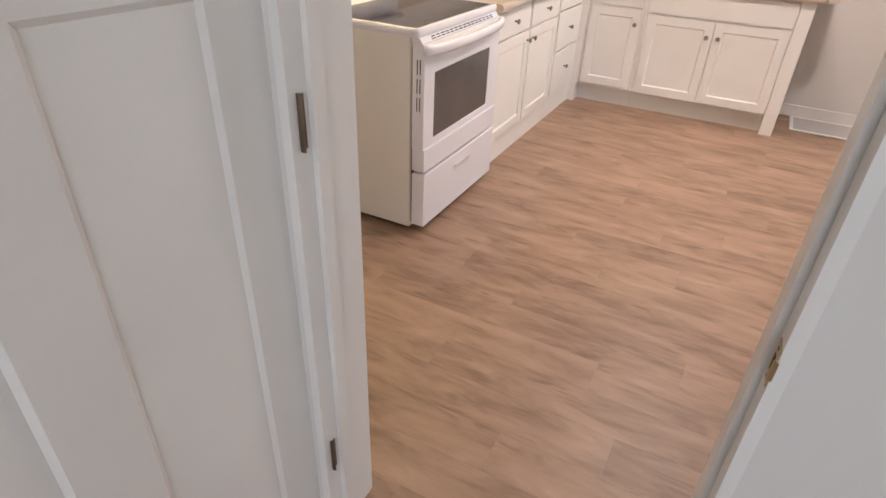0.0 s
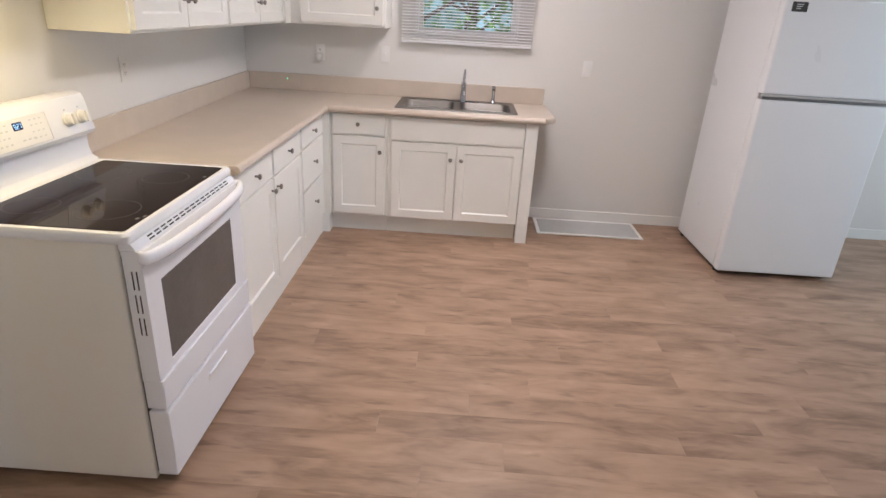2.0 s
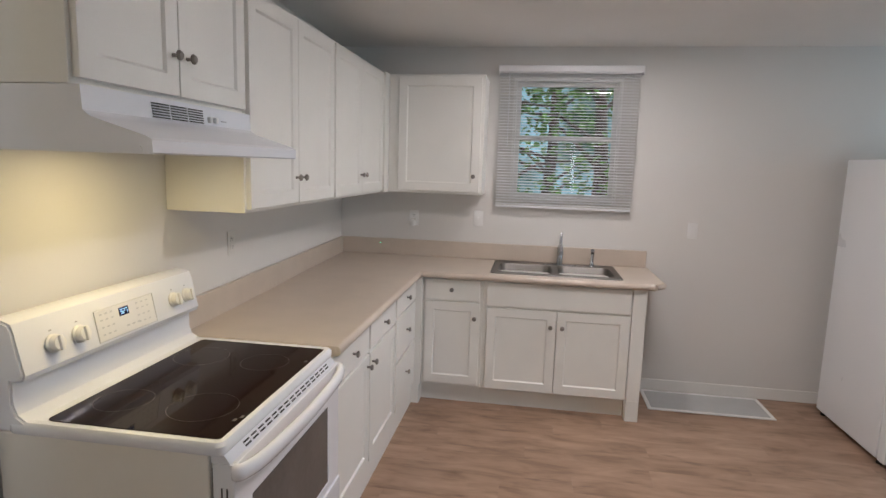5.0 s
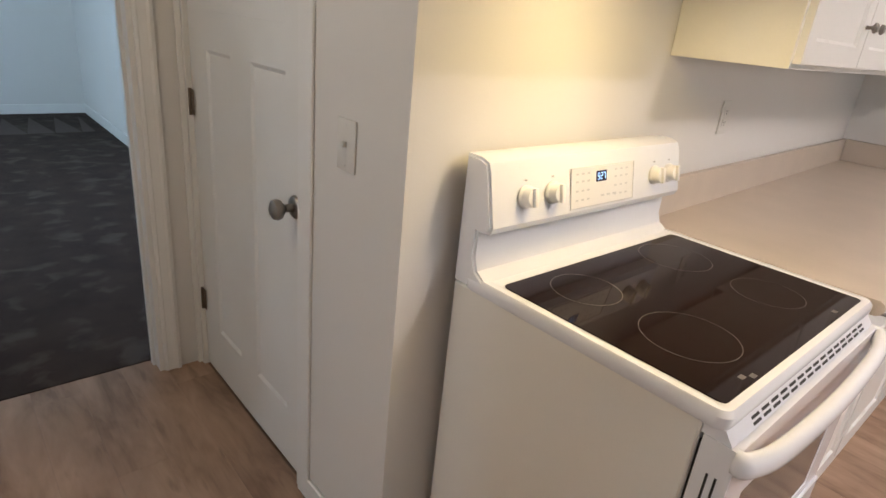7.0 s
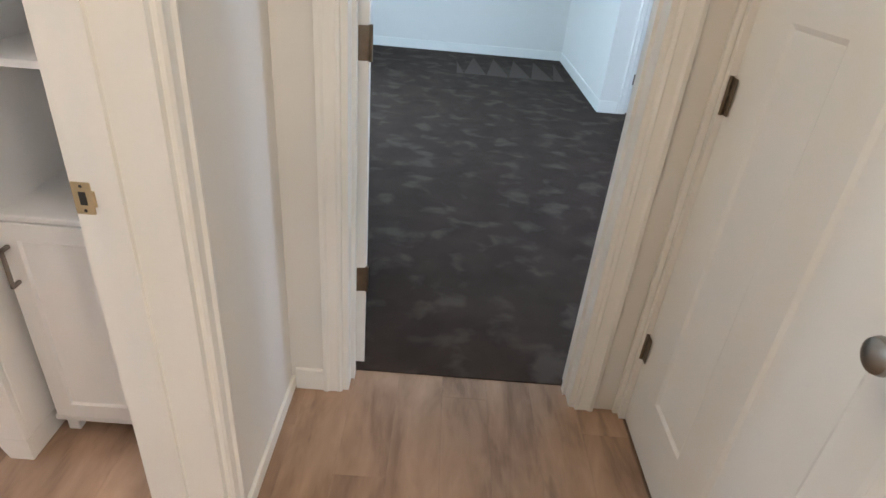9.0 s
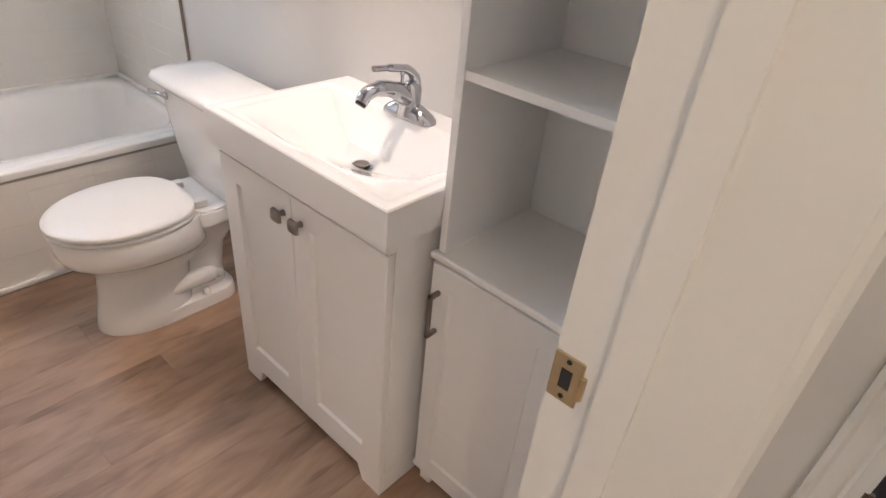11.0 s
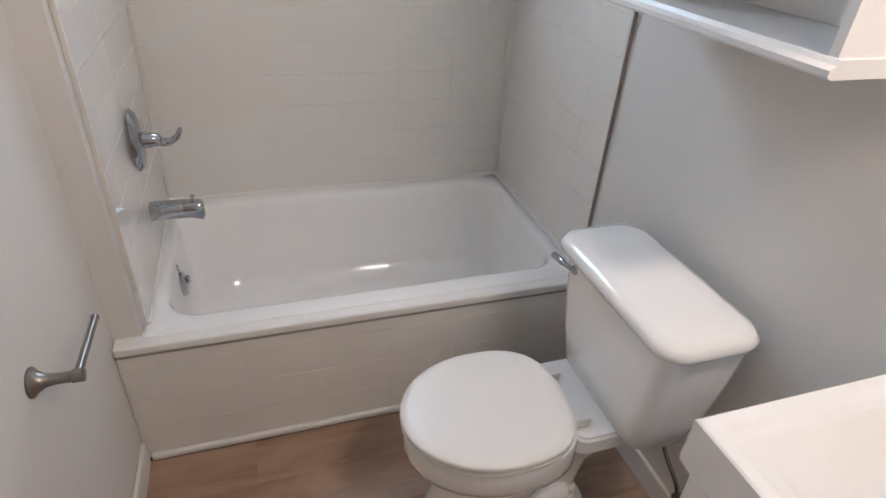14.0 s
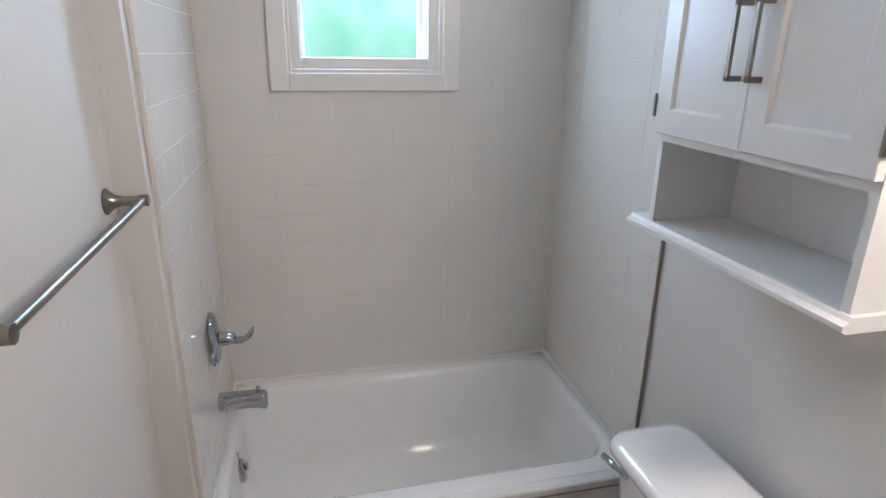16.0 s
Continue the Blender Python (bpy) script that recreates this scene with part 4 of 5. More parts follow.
# ---- refrigerator ----
fr = thing("refrigerator", (2.075, 4.70, 0.0), "white top-freezer refrigerator standing off the wall", "refrigerator")
FX0, FX1 = 1.690, 2.462
part("cabinet_body", box(B(), FX0 + 0.004, FX1 - 0.004, 4.372, 5.075, 0.035, 1.712, 0.006, 2), FRIDGE, fr)
part("door_gasket", box(B(), FX0 + 0.014, FX1 - 0.014, 4.358, 4.372, 0.060, 1.705), mat("gasket", (0.55, 0.55, 0.54), 0.6), fr)
part("freezer_door", box(B(), FX0, FX1, 4.290, 4.358, 1.192, 1.722, 0.010, 3), FRIDGE, fr)
part("fresh_food_door", box(B(), FX0, FX1, 4.290, 4.358, 0.034, 1.158, 0.010, 3), FRIDGE, fr)
part("handle_recess", box(B(), FX0 + 0.012, FX1 - 0.012, 4.312, 4.356, 1.158, 1.192), mat("recess_grey", (0.20, 0.20, 0.20), 0.5), fr, "grey recessed handle channel")
lip = B()
box(lip, FX0 - 0.004, FX1 - 0.03, 4.280, 4.300, 1.178, 1.190, 0.003)
part("handle_lip", lip, mat("handle_lip", (0.50, 0.50, 0.49), 0.4), fr, "grey handle lip under the freezer door")
part("base_grille", box(B(), FX0 + 0.02, FX1 - 0.02, 4.345, 4.375, 0.012, 0.033), DARK, fr)
for x in (FX0 + 0.04, FX1 - 0.04):
    for y in (4.385, 5.04):
        part("foot", lathe(B(), [(0.02, 0), (0.02, 0.012), (0.01, 0.014), (0.01, 0.04)], Matrix.Translation((x, y, 0)), 10), DARK, fr)
st = part("sticker", box(B(), 1.728, 1.815, 4.2888, 4.2898, 1.648, 1.700), DARK, fr, "small black sticker with pale print")
sb = B()
for i in range(3):
    box(sb, 1.752, 1.790 - 0.006 * i, 4.2880, 4.2887, 1.684 - i * 0.011, 1.689 - i * 0.011)
part("print", sb, mat("pale_print", (0.5, 0.5, 0.5), 0.5), st)

# ---- floor vent ----
fv = thing("floor_vent", (0.96, 5.03, 0.0), "white framed return-air floor grille", "floor vent")
VX0, VX1, VY0, VY1 = 0.552, 1.368, 4.862, 5.215
f = B()
for a in ((VX0, VX1, VY0, VY0 + 0.026), (VX0, VX1, VY1 - 0.026, VY1), (VX0, VX0 + 0.026, VY0 + 0.026, VY1 - 0.026), (VX1 - 0.026, VX1, VY0 + 0.026, VY1 - 0.026)):
    box(f, *a, 0.0005, 0.009, 0.003)
part("frame", f, VENT, fv)
part("backing", box(B(), VX0 + 0.02, VX1 - 0.02, VY0 + 0.02, VY1 - 0.02, 0.0003, 0.0015), mat("vent_shadow", (0.16, 0.16, 0.16), 0.8), fv)
sl = bmesh.new()
box(sl, 0, VX1 - VX0 - 0.052, -0.0035, 0.0035, -0.0012, 0.0012)
sl.transform(pose(0, 0, 0, 30))
slat_me = solid("slat", sl, mat("grille_grey", (0.46, 0.46, 0.45), 0.5))
for i in range(27):
    s = new("slat", slat_me)
    s.parent = fv
    s.matrix_parent_inverse = fv.matrix_basis.inverted()
    s.matrix_basis = Matrix.Translation((VX0 + 0.026, VY0 + 0.032 + i * 0.0112, 0.0048))

# ---- kitchen window and blind ----
win = thing("window_1", (-0.09, 5.30, 1.365), "white double-hung kitchen window over the sink", "window", kind="structure")
WX0, WX1, WZ0, WZ1 = -0.47, 0.29, 1.365, 2.235


def sash(bm, x0, x1, z0, z1, y0, y1, w=0.032):
    box(bm, x0, x0 + w, y0, y1, z0, z1)
    box(bm, x1 - w, x1, y0, y1, z0, z1)
    box(bm, x0 + w, x1 - w, y0, y1, z0, z0 + w)
    box(bm, x0 + w, x1 - w, y0, y1, z1 - w, z1)
    return bm


part("sill", box(B(), -0.47, 0.29, 5.246, 5.28, 1.3655, 1.370), TRIM, win)
part("window_frame", sash(B(), WX0, WX1, WZ0 + 0.001, WZ1, 5.247, 5.363, 0.022), TRIM, win)
lo = part("lower_sash", sash(B(), WX0 + 0.022, WX1 - 0.022, WZ0 + 0.022, 1.83, 5.285, 5.313), TRIM, win)
hi = part("upper_sash", sash(B(), WX0 + 0.022, WX1 - 0.022, 1.80, WZ1 - 0.022, 5.3135, 5.341), TRIM, win)
for o, a, b, y in ((lo, WZ0 + 0.054, 1.798, 5.298), (hi, 1.832, WZ1 - 0.054, 5.326)):
    p = part("pane", box(B(), WX0 + 0.054, WX1 - 0.054, y, y + 0.004, a, b), GLASS, o, "clear glass pane")
    p.visible_shadow = False
blind = thing("window_blind", (-0.085, 5.20, 1.31), "white horizontal mini blind with open slats", "blind")
part("headrail", box(B(), -0.566, 0.400, 5.183, 5.222, 2.262, 2.306, 0.003), BLIND, blind)
part("valance", box(B(), -0.580, 0.412, 5.172, 5.182, 2.268, 2.312, 0.003), BLIND, blind)
for x in (-0.574, 0.408):
    part("bracket", box(B(), x - 0.006, x + 0.006, 5.1825, 5.244, 2.258, 2.310, 0.002), BLIND, blind)
part("bottom_rail", box(B(), -0.566, 0.388, 5.188, 5.212, 1.312, 1.328, 0.004), BLIND, blind)
sm = B()
prism(sm, [(-0.0125, 0.0), (-0.006, 0.0016), (0.006, 0.0016), (0.0125, 0.0), (0.006, 0.0022), (-0.006, 0.0022)], 'x', -0.566, 0.390)
sm.transform(pose(0, 0, 0, 12))
slat2 = solid("blind_slat", sm, BLIND)
nslat = 46
for i in range(nslat):
    s = new("slat", slat2)
    s.parent = blind
    s.matrix_parent_inverse = blind.matrix_basis.inverted()
    s.matrix_basis = pose(0, 5.200, 1.338 + i * (2.254 - 1.338) / (nslat - 1), random.uniform(-1.5, 1.5), 0, random.uniform(-0.05, 0.05))
for x in (-0.44, -0.088, 0.27):
    part("cord", tube(B(), [(x, 5.1865, 1.32), (x, 5.1865, 2.27)], 0.0009, 5), BLIND, blind)
part("wand", tube(B(), [(-0.50, 5.178, 1.75), (-0.50, 5.178, 2.27)], 0.0035, 6), BLIND, blind)
part("lift_cord", tube(B(), [(0.34, 5.180, 1.60), (0.34, 5.180, 2.27)], 0.0012, 5), BLIND, blind)

# ---- bathroom: tub ----
tub = thing("bathtub", (-2.34, -1.56, 0.0), "white enamelled steel bathtub in a tiled alcove", "bathtub")
tb = B()
cx, cy = -2.340, -1.570
rings = []
for hw, hd, r, z in ((0.637, 0.378, 0.012, 0.400), (0.641, 0.382, 0.014, 0.414), (0.636, 0.377, 0.014, 0.421), (0.606, 0.322, 0.100, 0.423), (0.598, 0.313, 0.105, 0.418), (0.592, 0.304, 0.110, 0.400), (0.582, 0.288, 0.125, 0.28), (0.556, 0.264, 0.140, 0.13), (0.520, 0.232, 0.150, 0.085), (0.450, 0.17, 0.14, 0.075)):
    rings.append([(x, y - 0.004, z) for x, y in rounded(hw, hd, r, 8, cx, cy)])
loft(tb, rings, False, True)
part("basin", tb, PORCELAIN, tub, "", None, 50)
part("overflow_plate", lathe(B(), [(0.001, -0.01), (0.040, -0.01), (0.040, 0.004), (0.033, 0.010), (0.001, 0.012)], pose(-1.760, -1.57, 0.315, 0, -83), 24), CHROME, tub, "chrome round overflow plate", None, 40)
part("trip_lever", box(B(), -1.782, -1.770, -1.574, -1.566, 0.316, 0.346, 0.003), CHROME, tub)
for dz in (0.352, 0.375):
    part("bolt", lathe(B(), [(0.001, 0.0), (0.009, 0.0), (0.007, 0.004), (0.001, 0.005)], pose(-1.752, -1.57 + (dz - 0.36) * 0.5, dz + 0.01, 0, -84), 12), CHROME, tub, "", None, 40)
part("drain", lathe(B(), [(0.035, 0.0755), (0.035, 0.080), (0.028, 0.082), (0.001, 0.083)], Matrix.Translation((-1.93, -1.57, 0)), 18), CHROME, tub, "", None, 40)

caulk = B()
box(caulk, -2.986, -1.702, -1.956, -1.938, 0.4195, 0.4325, 0.005, 2)
box(caulk, -2.990, -2.970, -1.937, -1.243, 0.4195, 0.4325, 0.005, 2)
box(caulk, -1.716, -1.696, -1.937, -1.243, 0.4195, 0.4325, 0.005, 2)
part("caulk_bead", caulk, TRIM, tub, "white caulk bead along the tile")

# tiled apron and ledge in front of the tub
apron = thing("tub_apron", (-2.34, -1.17, 0.0), "cream tiled tub apron with a white ledge", "tub apron", kind="structure")
part("backing", box(B(), -2.998, -1.632, -1.192, -1.1672, 0.0, 0.384), GROUT, apron)
part("ledge", box(B(), -2.998, -1.632, -1.224, -1.160, 0.392, 0.4185, 0.006, 2), TRIM, apron)
# grey strip below the ledge overhang: its shade put in as colour
part("shadow_strip", box(B(), -2.998, -1.632, -1.170, -1.1635, 0.384, 0.3915), mat("ledge_shade_grey", (0.34, 0.32, 0.29), 0.7), apron)
part("base_trim", box(B(), -2.985, -1.645, -1.166, -1.150, 0.0, 0.022, 0.006, 2), TRIM, apron, "white quarter-round at the floor")

# surround: grout bed
surround = tagged(thing("tile_surround", (-2.34, -1.9, 0.4), "cream glazed wall tile surround", "tile surround", kind="structure"), "")
bed = B()
for a, b, c, d in ((-2.992, -2.47, 0.40, 2.42), (-2.02, -1.70, 0.40, 2.42), (-2.47, -2.02, 0.40, 1.585), (-2.47, -2.02, 2.15, 2.42)):
    box(bed, a, b, -1.961, -1.9512, c, d)
part("bed_back", bed, GROUT, surround)
part("bed_side", box(B(), -2.999, -2.9882, -1.9510, -1.240, 0.40, 2.42), GROUT, surround)
part("bed_side", box(B(), -1.7078, -1.697, -1.9510, -1.240, 0.40, 2.42), GROUT, surround)
part("edge_bead", box(B(), -2.999, -2.9885, -1.2395, -1.2362, 0.424, 2.42), mat("bead_brown", (0.30, 0.255, 0.22), 0.6), surround, "thin dark caulk line at the tile edge")

# fittings on the tub wall (face x = -1.715)
valve = thing("shower_valve", (-1.716, -1.57, 0.805), "chrome shower valve with lever handle", "valve")
TX = -1.7165
esc = B()
lathe(esc, [(0.001, 0.0), (0.062, 0.0), (0.062, 0.008), (0.056, 0.016), (0.042, 0.023), (0.028, 0.026), (0.001, 0.027)], pose(TX, -1.57, 0.805, 0, -90) @ Matrix.Diagonal((1.45, 0.75, 1, 1)), 32)
part("escutcheon", esc, CHROME, valve, "", None, 40)
part("hub", lathe(B(), [(0.001, 0.0), (0.024, 0.0), (0.022, 0.03), (0.018, 0.052), (0.010, 0.060), (0.001, 0.061)], pose(TX - 0.012, -1.57, 0.805, 0, -90), 20), CHROME, valve, "", None, 40)
part("lever", tube(B(), arc([(TX - 0.05, -1.57, 0.803), (TX - 0.085, -1.568, 0.797), (TX - 0.112, -1.565, 0.812), (TX - 0.125, -1.563, 0.838)], 5), [0.012] * 6 + [0.010] * 5 + [0.008] * 3 + [0.005] * 2, 10), CHROME, valve, "", None, 60)
spout = thing("tub_spout", (-1.716, -1.57, 0.585), "shiny chrome tub spout on the tiled wall", "spout")
sb2 = B()
loft(sb2, [[(x, -1.57 + u, z0 + v) for u, v in rounded(w, h, min(w, h) * 0.7, 4)] for x, w, h, z0 in ((TX, 0.027, 0.026, 0.585), (TX - 0.09, 0.026, 0.025, 0.585), (TX - 0.115, 0.025, 0.027, 0.583), (TX - 0.140, 0.021, 0.030, 0.577), (TX - 0.147, 0.014, 0.020, 0.577))])
part("body", sb2, CHROME, spout, "", None, 40)
part("diverter", lathe(B(), [(0.004, 0.0), (0.004, 0.010), (0.007, 0.012), (0.007, 0.018), (0.001, 0.019)], Matrix.Translation((TX - 0.12, -1.57, 0.608)), 10), CHROME, spout, "", None, 40)

# bathroom window
bw = thing("window_2", (-2.245, -1.95, 1.6), "small white bathroom window with frosted glass", "window", kind="structure")


def ring_frame(bm, x0, x1, z0, z1, w, y0, y1, bev=0.003):
    box(bm, x0, x0 + w, y0, y1, z0, z1, bev)
    box(bm, x1 - w, x1, y0, y1, z0, z1, bev)
    box(bm, x0 + w, x1 - w, y0, y1, z0, z0 + w, bev)
    box(bm, x0 + w, x1 - w, y0, y1, z1 - w, z1, bev)
    return bm


part("casing", ring_frame(B(), -2.575, -1.932, 1.512, 2.235, 0.060, -1.950, -1.932), TRIM, bw)
part("casing_step", ring_frame(B(), -2.530, -1.975, 1.555, 2.190, 0.030, -1.950, -1.938), TRIM, bw)
part("window_frame", ring_frame(B(), -2.500, -2.000, 1.585, 2.160, 0.036, -2.010, -1.951), TRIM, bw)
part("sash", ring_frame(B(), -2.462, -2.030, 1.598, 2.125, 0.020, -2.035, -2.012), TRIM, bw)
pane = part("pane", box(B(), -2.442, -2.046, 1.616, 2.105, -2.028, -2.022), FROST, bw, "pale green frosted pane")
pane.visible_shadow = False

# ---- toilet ----
wc = thing("toilet", (-2.6, -0.765, 0.0), "white two-piece porcelain toilet with closed lid", "toilet")
CY = -0.770


def egg(front, back, half, z, n=28, sq=2.0):
    """An oval ring pointing to +x: front and back are x, half the half width."""
    mid = (front + back) / 2 - 0.02
    pts = []
    for i in range(n):
        a = 2 * math.pi * i / n
        c, s = math.cos(a), math.sin(a)
        rx = (front - mid) if c > 0 else (mid - back)
        e = 2.0 / (2.0 if c > 0 else sq)
        pts.append((mid + rx * math.copysign(abs(c) ** e, c), CY + half * math.copysign(abs(s) ** (2.0 / (2.0 if c > 0 else sq)), s), z))
    return pts


bowl = B()
loft(bowl, [egg(-2.340, -2.640, 0.114, 0.0, sq=3), egg(-2.340, -2.640, 0.117, 0.014, sq=3), egg(-2.348, -2.640, 0.112, 0.05, sq=3), egg(-2.364, -2.645, 0.101, 0.12, sq=3), egg(-2.374, -2.660, 0.097, 0.19, sq=3), egg(-2.374, -2.735, 0.104, 0.228, sq=3), egg(-2.350, -2.728, 0.122, 0.248, sq=2.8), egg(-2.318, -2.722, 0.148, 0.264, sq=2.6), egg(-2.296, -2.716, 0.167, 0.284, sq=2.6), egg(-2.287, -2.712, 0.175, 0.312, sq=2.5), egg(-2.287, -2.710, 0.176, 0.362, sq=2.5), egg(-2.292, -2.710, 0.172, 0.372, sq=2.5)])
part("bowl", bowl, PORCELAIN, wc, "", None, 60)
shelf = B()
prism(shelf, rounded(0.130, 0.135, 0.04, 5, -2.795, CY), 'z', 0.318, 0.374)
bmesh.ops.bevel(shelf, geom=[e for e in shelf.edges if abs(e.verts[0].co.z - e.verts[1].co.z) < 1e-5], offset=0.008, segments=2, affect='EDGES')
part("rear_deck", shelf, PORCELAIN, wc, "", None, 40)
neck = B()
loft(neck, [[(x, y, z) for x, y in rounded(w, h, 0.05, 6, cx_, CY)] for z, w, h, cx_ in ((0.03, 0.105, 0.074, -2.665), (0.12, 0.100, 0.070, -2.670), (0.21, 0.098, 0.074, -2.690), (0.28, 0.105, 0.092, -2.730), (0.322, 0.120, 0.118, -2.765))])
part("neck", neck, PORCELAIN, wc, "", None, 60)
trap = B()
for s in (-1, 1):
    tube(trap, arc([(-2.520, CY + s * 0.060, 0.070), (-2.560, CY + s * 0.074, 0.100), (-2.620, CY + s * 0.080, 0.112), (-2.690, CY + s * 0.074, 0.104), (-2.740, CY + s * 0.050, 0.080)], 5), [0.022] * 4 + [0.030] * 13 + [0.022] * 4, 12)
part("trapway", trap, PORCELAIN, wc, "", None, 60)
skirt = B()
loft(skirt, [[(x, y, z) for x, y in rounded(0.165 - g, 0.116 - g, 0.060 - g, 8, -2.620, CY)] for z, g in ((0.0, 0.0), (0.034, 0.001), (0.044, 0.004), (0.049, 0.012))])
part("foot", skirt, PORCELAIN, wc, "", None, 40)
for s in (-1, 1):
    part("bolt_cap", lathe(B(), [(0.001, 0.072), (0.008, 0.070), (0.012, 0.062), (0.013, 0.046)][::-1], Matrix.Translation((-2.665, CY + s * 0.100, 0)), 14), PORCELAIN, wc, "", None, 50)


def lid_mesh(z0, z1, grow, crown):
    bm = B()
    f, b, h = -2.281 + grow, -2.690, 0.178 + grow
    loft(bm, [egg(f - 0.004, b, h - 0.004, z0, 40, 2.7), egg(f, b, h, z0 + 0.004, 40, 2.7), egg(f, b, h, z1 - 0.005, 40, 2.7), egg(f - 0.004, b + 0.003, h - 0.004, z1 - 0.001, 40, 2.7), egg(f - 0.02, b + 0.015, h - 0.02, z1 + crown, 40, 2.6)])
    return bm


part("seat", lid_mesh(0.374, 0.390, 0.0, 0.0), PLASTIC, wc, "white plastic seat", None, 50)
part("lid", lid_mesh(0.3915, 0.410, 0.002, 0.003), PLASTIC, wc, "closed white plastic lid", None, 50)
for s in (-1, 1):
    hg = B()
    box(hg, -2.722, -2.676, CY + s * 0.078 - 0.016, CY + s * 0.078 + 0.016, 0.374, 0.398, 0.005, 2)
    part("seat_hinge", hg, PLASTIC, wc)
tank = B()
tx, ty = -2.828, -0.748
loft(tank, [[(x, y, z) for x, y in rounded(w, h, r, 6, tx - 0.02, ty)] for z, w, h, r in ((0.372, 0.070, 0.165, 0.04), (0.385, 0.082, 0.180, 0.05), (0.48, 0.092, 0.200, 0.05), (0.60, 0.100, 0.212, 0.045), (0.706, 0.104, 0.218, 0.04))])
tank_ob = part("tank", tank, PORCELAIN, wc, "", None, 50)
tl = B()
loft(tl, [[(x, y, z) for x, y in rounded(w, h, r, 8, tx - 0.006, ty)] for z, w, h, r in ((0.706, 0.108, 0.226, 0.055), (0.712, 0.119, 0.236, 0.06), (0.728, 0.121, 0.238, 0.06), (0.741, 0.112, 0.229, 0.06), (0.748, 0.092, 0.208, 0.06), (0.751, 0.05, 0.16, 0.045))])
part("tank_lid", tl, PORCELAIN, wc, "", None, 60)
lv = B()
lathe(lv, [(0.001, 0.0), (0.013, 0.0), (0.013, 0.010), (0.006, 0.016), (0.001, 0.017)], pose(-2.752, -0.905, 0.668, 0, 90), 14)
tube(lv, arc([(-2.742, -0.905, 0.668), (-2.732, -0.93, 0.670), (-2.728, -0.985, 0.664)], 4), [0.006] * 5 + [0.009] * 4, 8)
part("flush_lever", lv, CHROME, tank_ob, "chrome flush lever", None, 50)
hose = thing("water_supply", (-2.93, -0.56, 0.15), "braided toilet supply line with shutoff valve", "supply line")
part("hose", tube(B(), arc([(-2.995, -0.56, 0.16), (-2.955, -0.56, 0.16), (-2.935, -0.565, 0.22), (-2.90, -0.60, 0.31), (-2.885, -0.61, 0.372)], 6), 0.0055, 8), CHROME, hose, "", None, 50)
part("valve", lathe(B(), [(0.02, 0), (0.02, 0.004), (0.011, 0.006), (0.011, 0.04), (0.015, 0.042), (0.015, 0.052), (0.001, 0.053)], pose(-2.999, -0.56, 0.16, 0, 90), 12), CHROME, hose, "", None, 40)

# ---- vanity ----
van = thing("vanity_cabinet", (-2.79, 0.0, 0.0), "white shaker bathroom vanity with two doors", "vanity")
VM = pose(-2.592, -0.300, 0, 0, 0, 90)
vb = B()
box(vb, 0.0, 0.600, 0.019, 0.400, 0.075, 0.758, 0.0015)
part("body", vb, THERMO, van, "", VM)
kick = B()
prism(kick, [(0.0, 0.0), (0.0, 0.0745), (0.60, 0.0745), (0.60, 0.0), (0.535, 0.0), (0.515, 0.052), (0.085, 0.052), (0.065, 0.0)], 'y', 0.002, 0.020)
part("plinth", kick, THERMO, van, "", VM)
for a in (0.0, 0.584):
    part("side_foot", box(B(), a, a + 0.016, 0.0205, 0.40, 0.0, 0.0745), THERMO, van, "", VM)
for a, b, kx in ((0.004, 0.289, 0.262), (0.293, 0.596, 0.326)):
    d = B()
    shaker(d, a, b, 0.078, 0.738, 0.0, 0.018, 0.062, 0.007, 0.007)
    o = part("door", d, THERMO, van, "", VM)
    k = B()
    lathe(k, [(0.001, 0), (0.008, 0), (0.006, 0.008), (0.006, 0.014), (0.010, 0.018), (0.001, 0.019)], pose(kx, 0, 0.684, 90), 14)
    loft(k, [[(kx + u, -yy, 0.684 + v) for u, v in rounded(0.0165 - g, 0.0165 - g, 0.006, 3)] for yy, g in ((0.016, 0.004), (0.018, 0.0), (0.024, 0.001), (0.029, 0.007))])
    part("knob", k, NICKEL, o, "brushed nickel square knob", VM, 40)

basin = thing("bathroom_sink", (-2.79, 0.0, 0.76), "glossy white moulded vanity top with integral basin", "basin")
vt = B()
NX, NY = 84, 80
FX, BX, LY, RY = -2.577, -2.999, -0.308, 0.308
BT, LIP = 0.850, 0.331


def crease_at(y):
    return 0.256 + 0.070 * min(1.0, abs(y) / 0.262) ** 2


def basin_z(x, y):
    """Height of the top: a flat rim, a long slope from the front, a steep curved back."""
    u, v = FX - x, min(1.0, abs(y) / 0.262)

    def ease(t):
        t = min(1.0, max(0.0, t))
        return t * t * (3 - 2 * t)

    crease = crease_at(y)
    if u < crease:
        t = max(0.0, (u - 0.026) / (crease - 0.026))
        dip = (0.65 * t + 0.35 * math.sin(t * math.pi / 2)) * ease(t * 7)
    else:
        dip = max(0.0, 1 - (u - crease) / (LIP - crease))
    dip *= 0.108 * (1 - v ** 2.2)
    step = 0.004 * ease((u - 0.018) / 0.012) * ease((0.290 - abs(y)) / 0.012) * ease((0.344 - u) / 0.012)
    return BT - step - dip


def column(i, y):
    """Depth from the front of line i: a line lies on the crease and one on the back lip."""
    c, end = crease_at(y), FX - BX
    if i <= 50:
        return c * i / 50
    if i <= 68:
        return c + (LIP - c) * (i - 50) / 18
    return LIP + (end - LIP) * (i - 68) / (NX - 68)


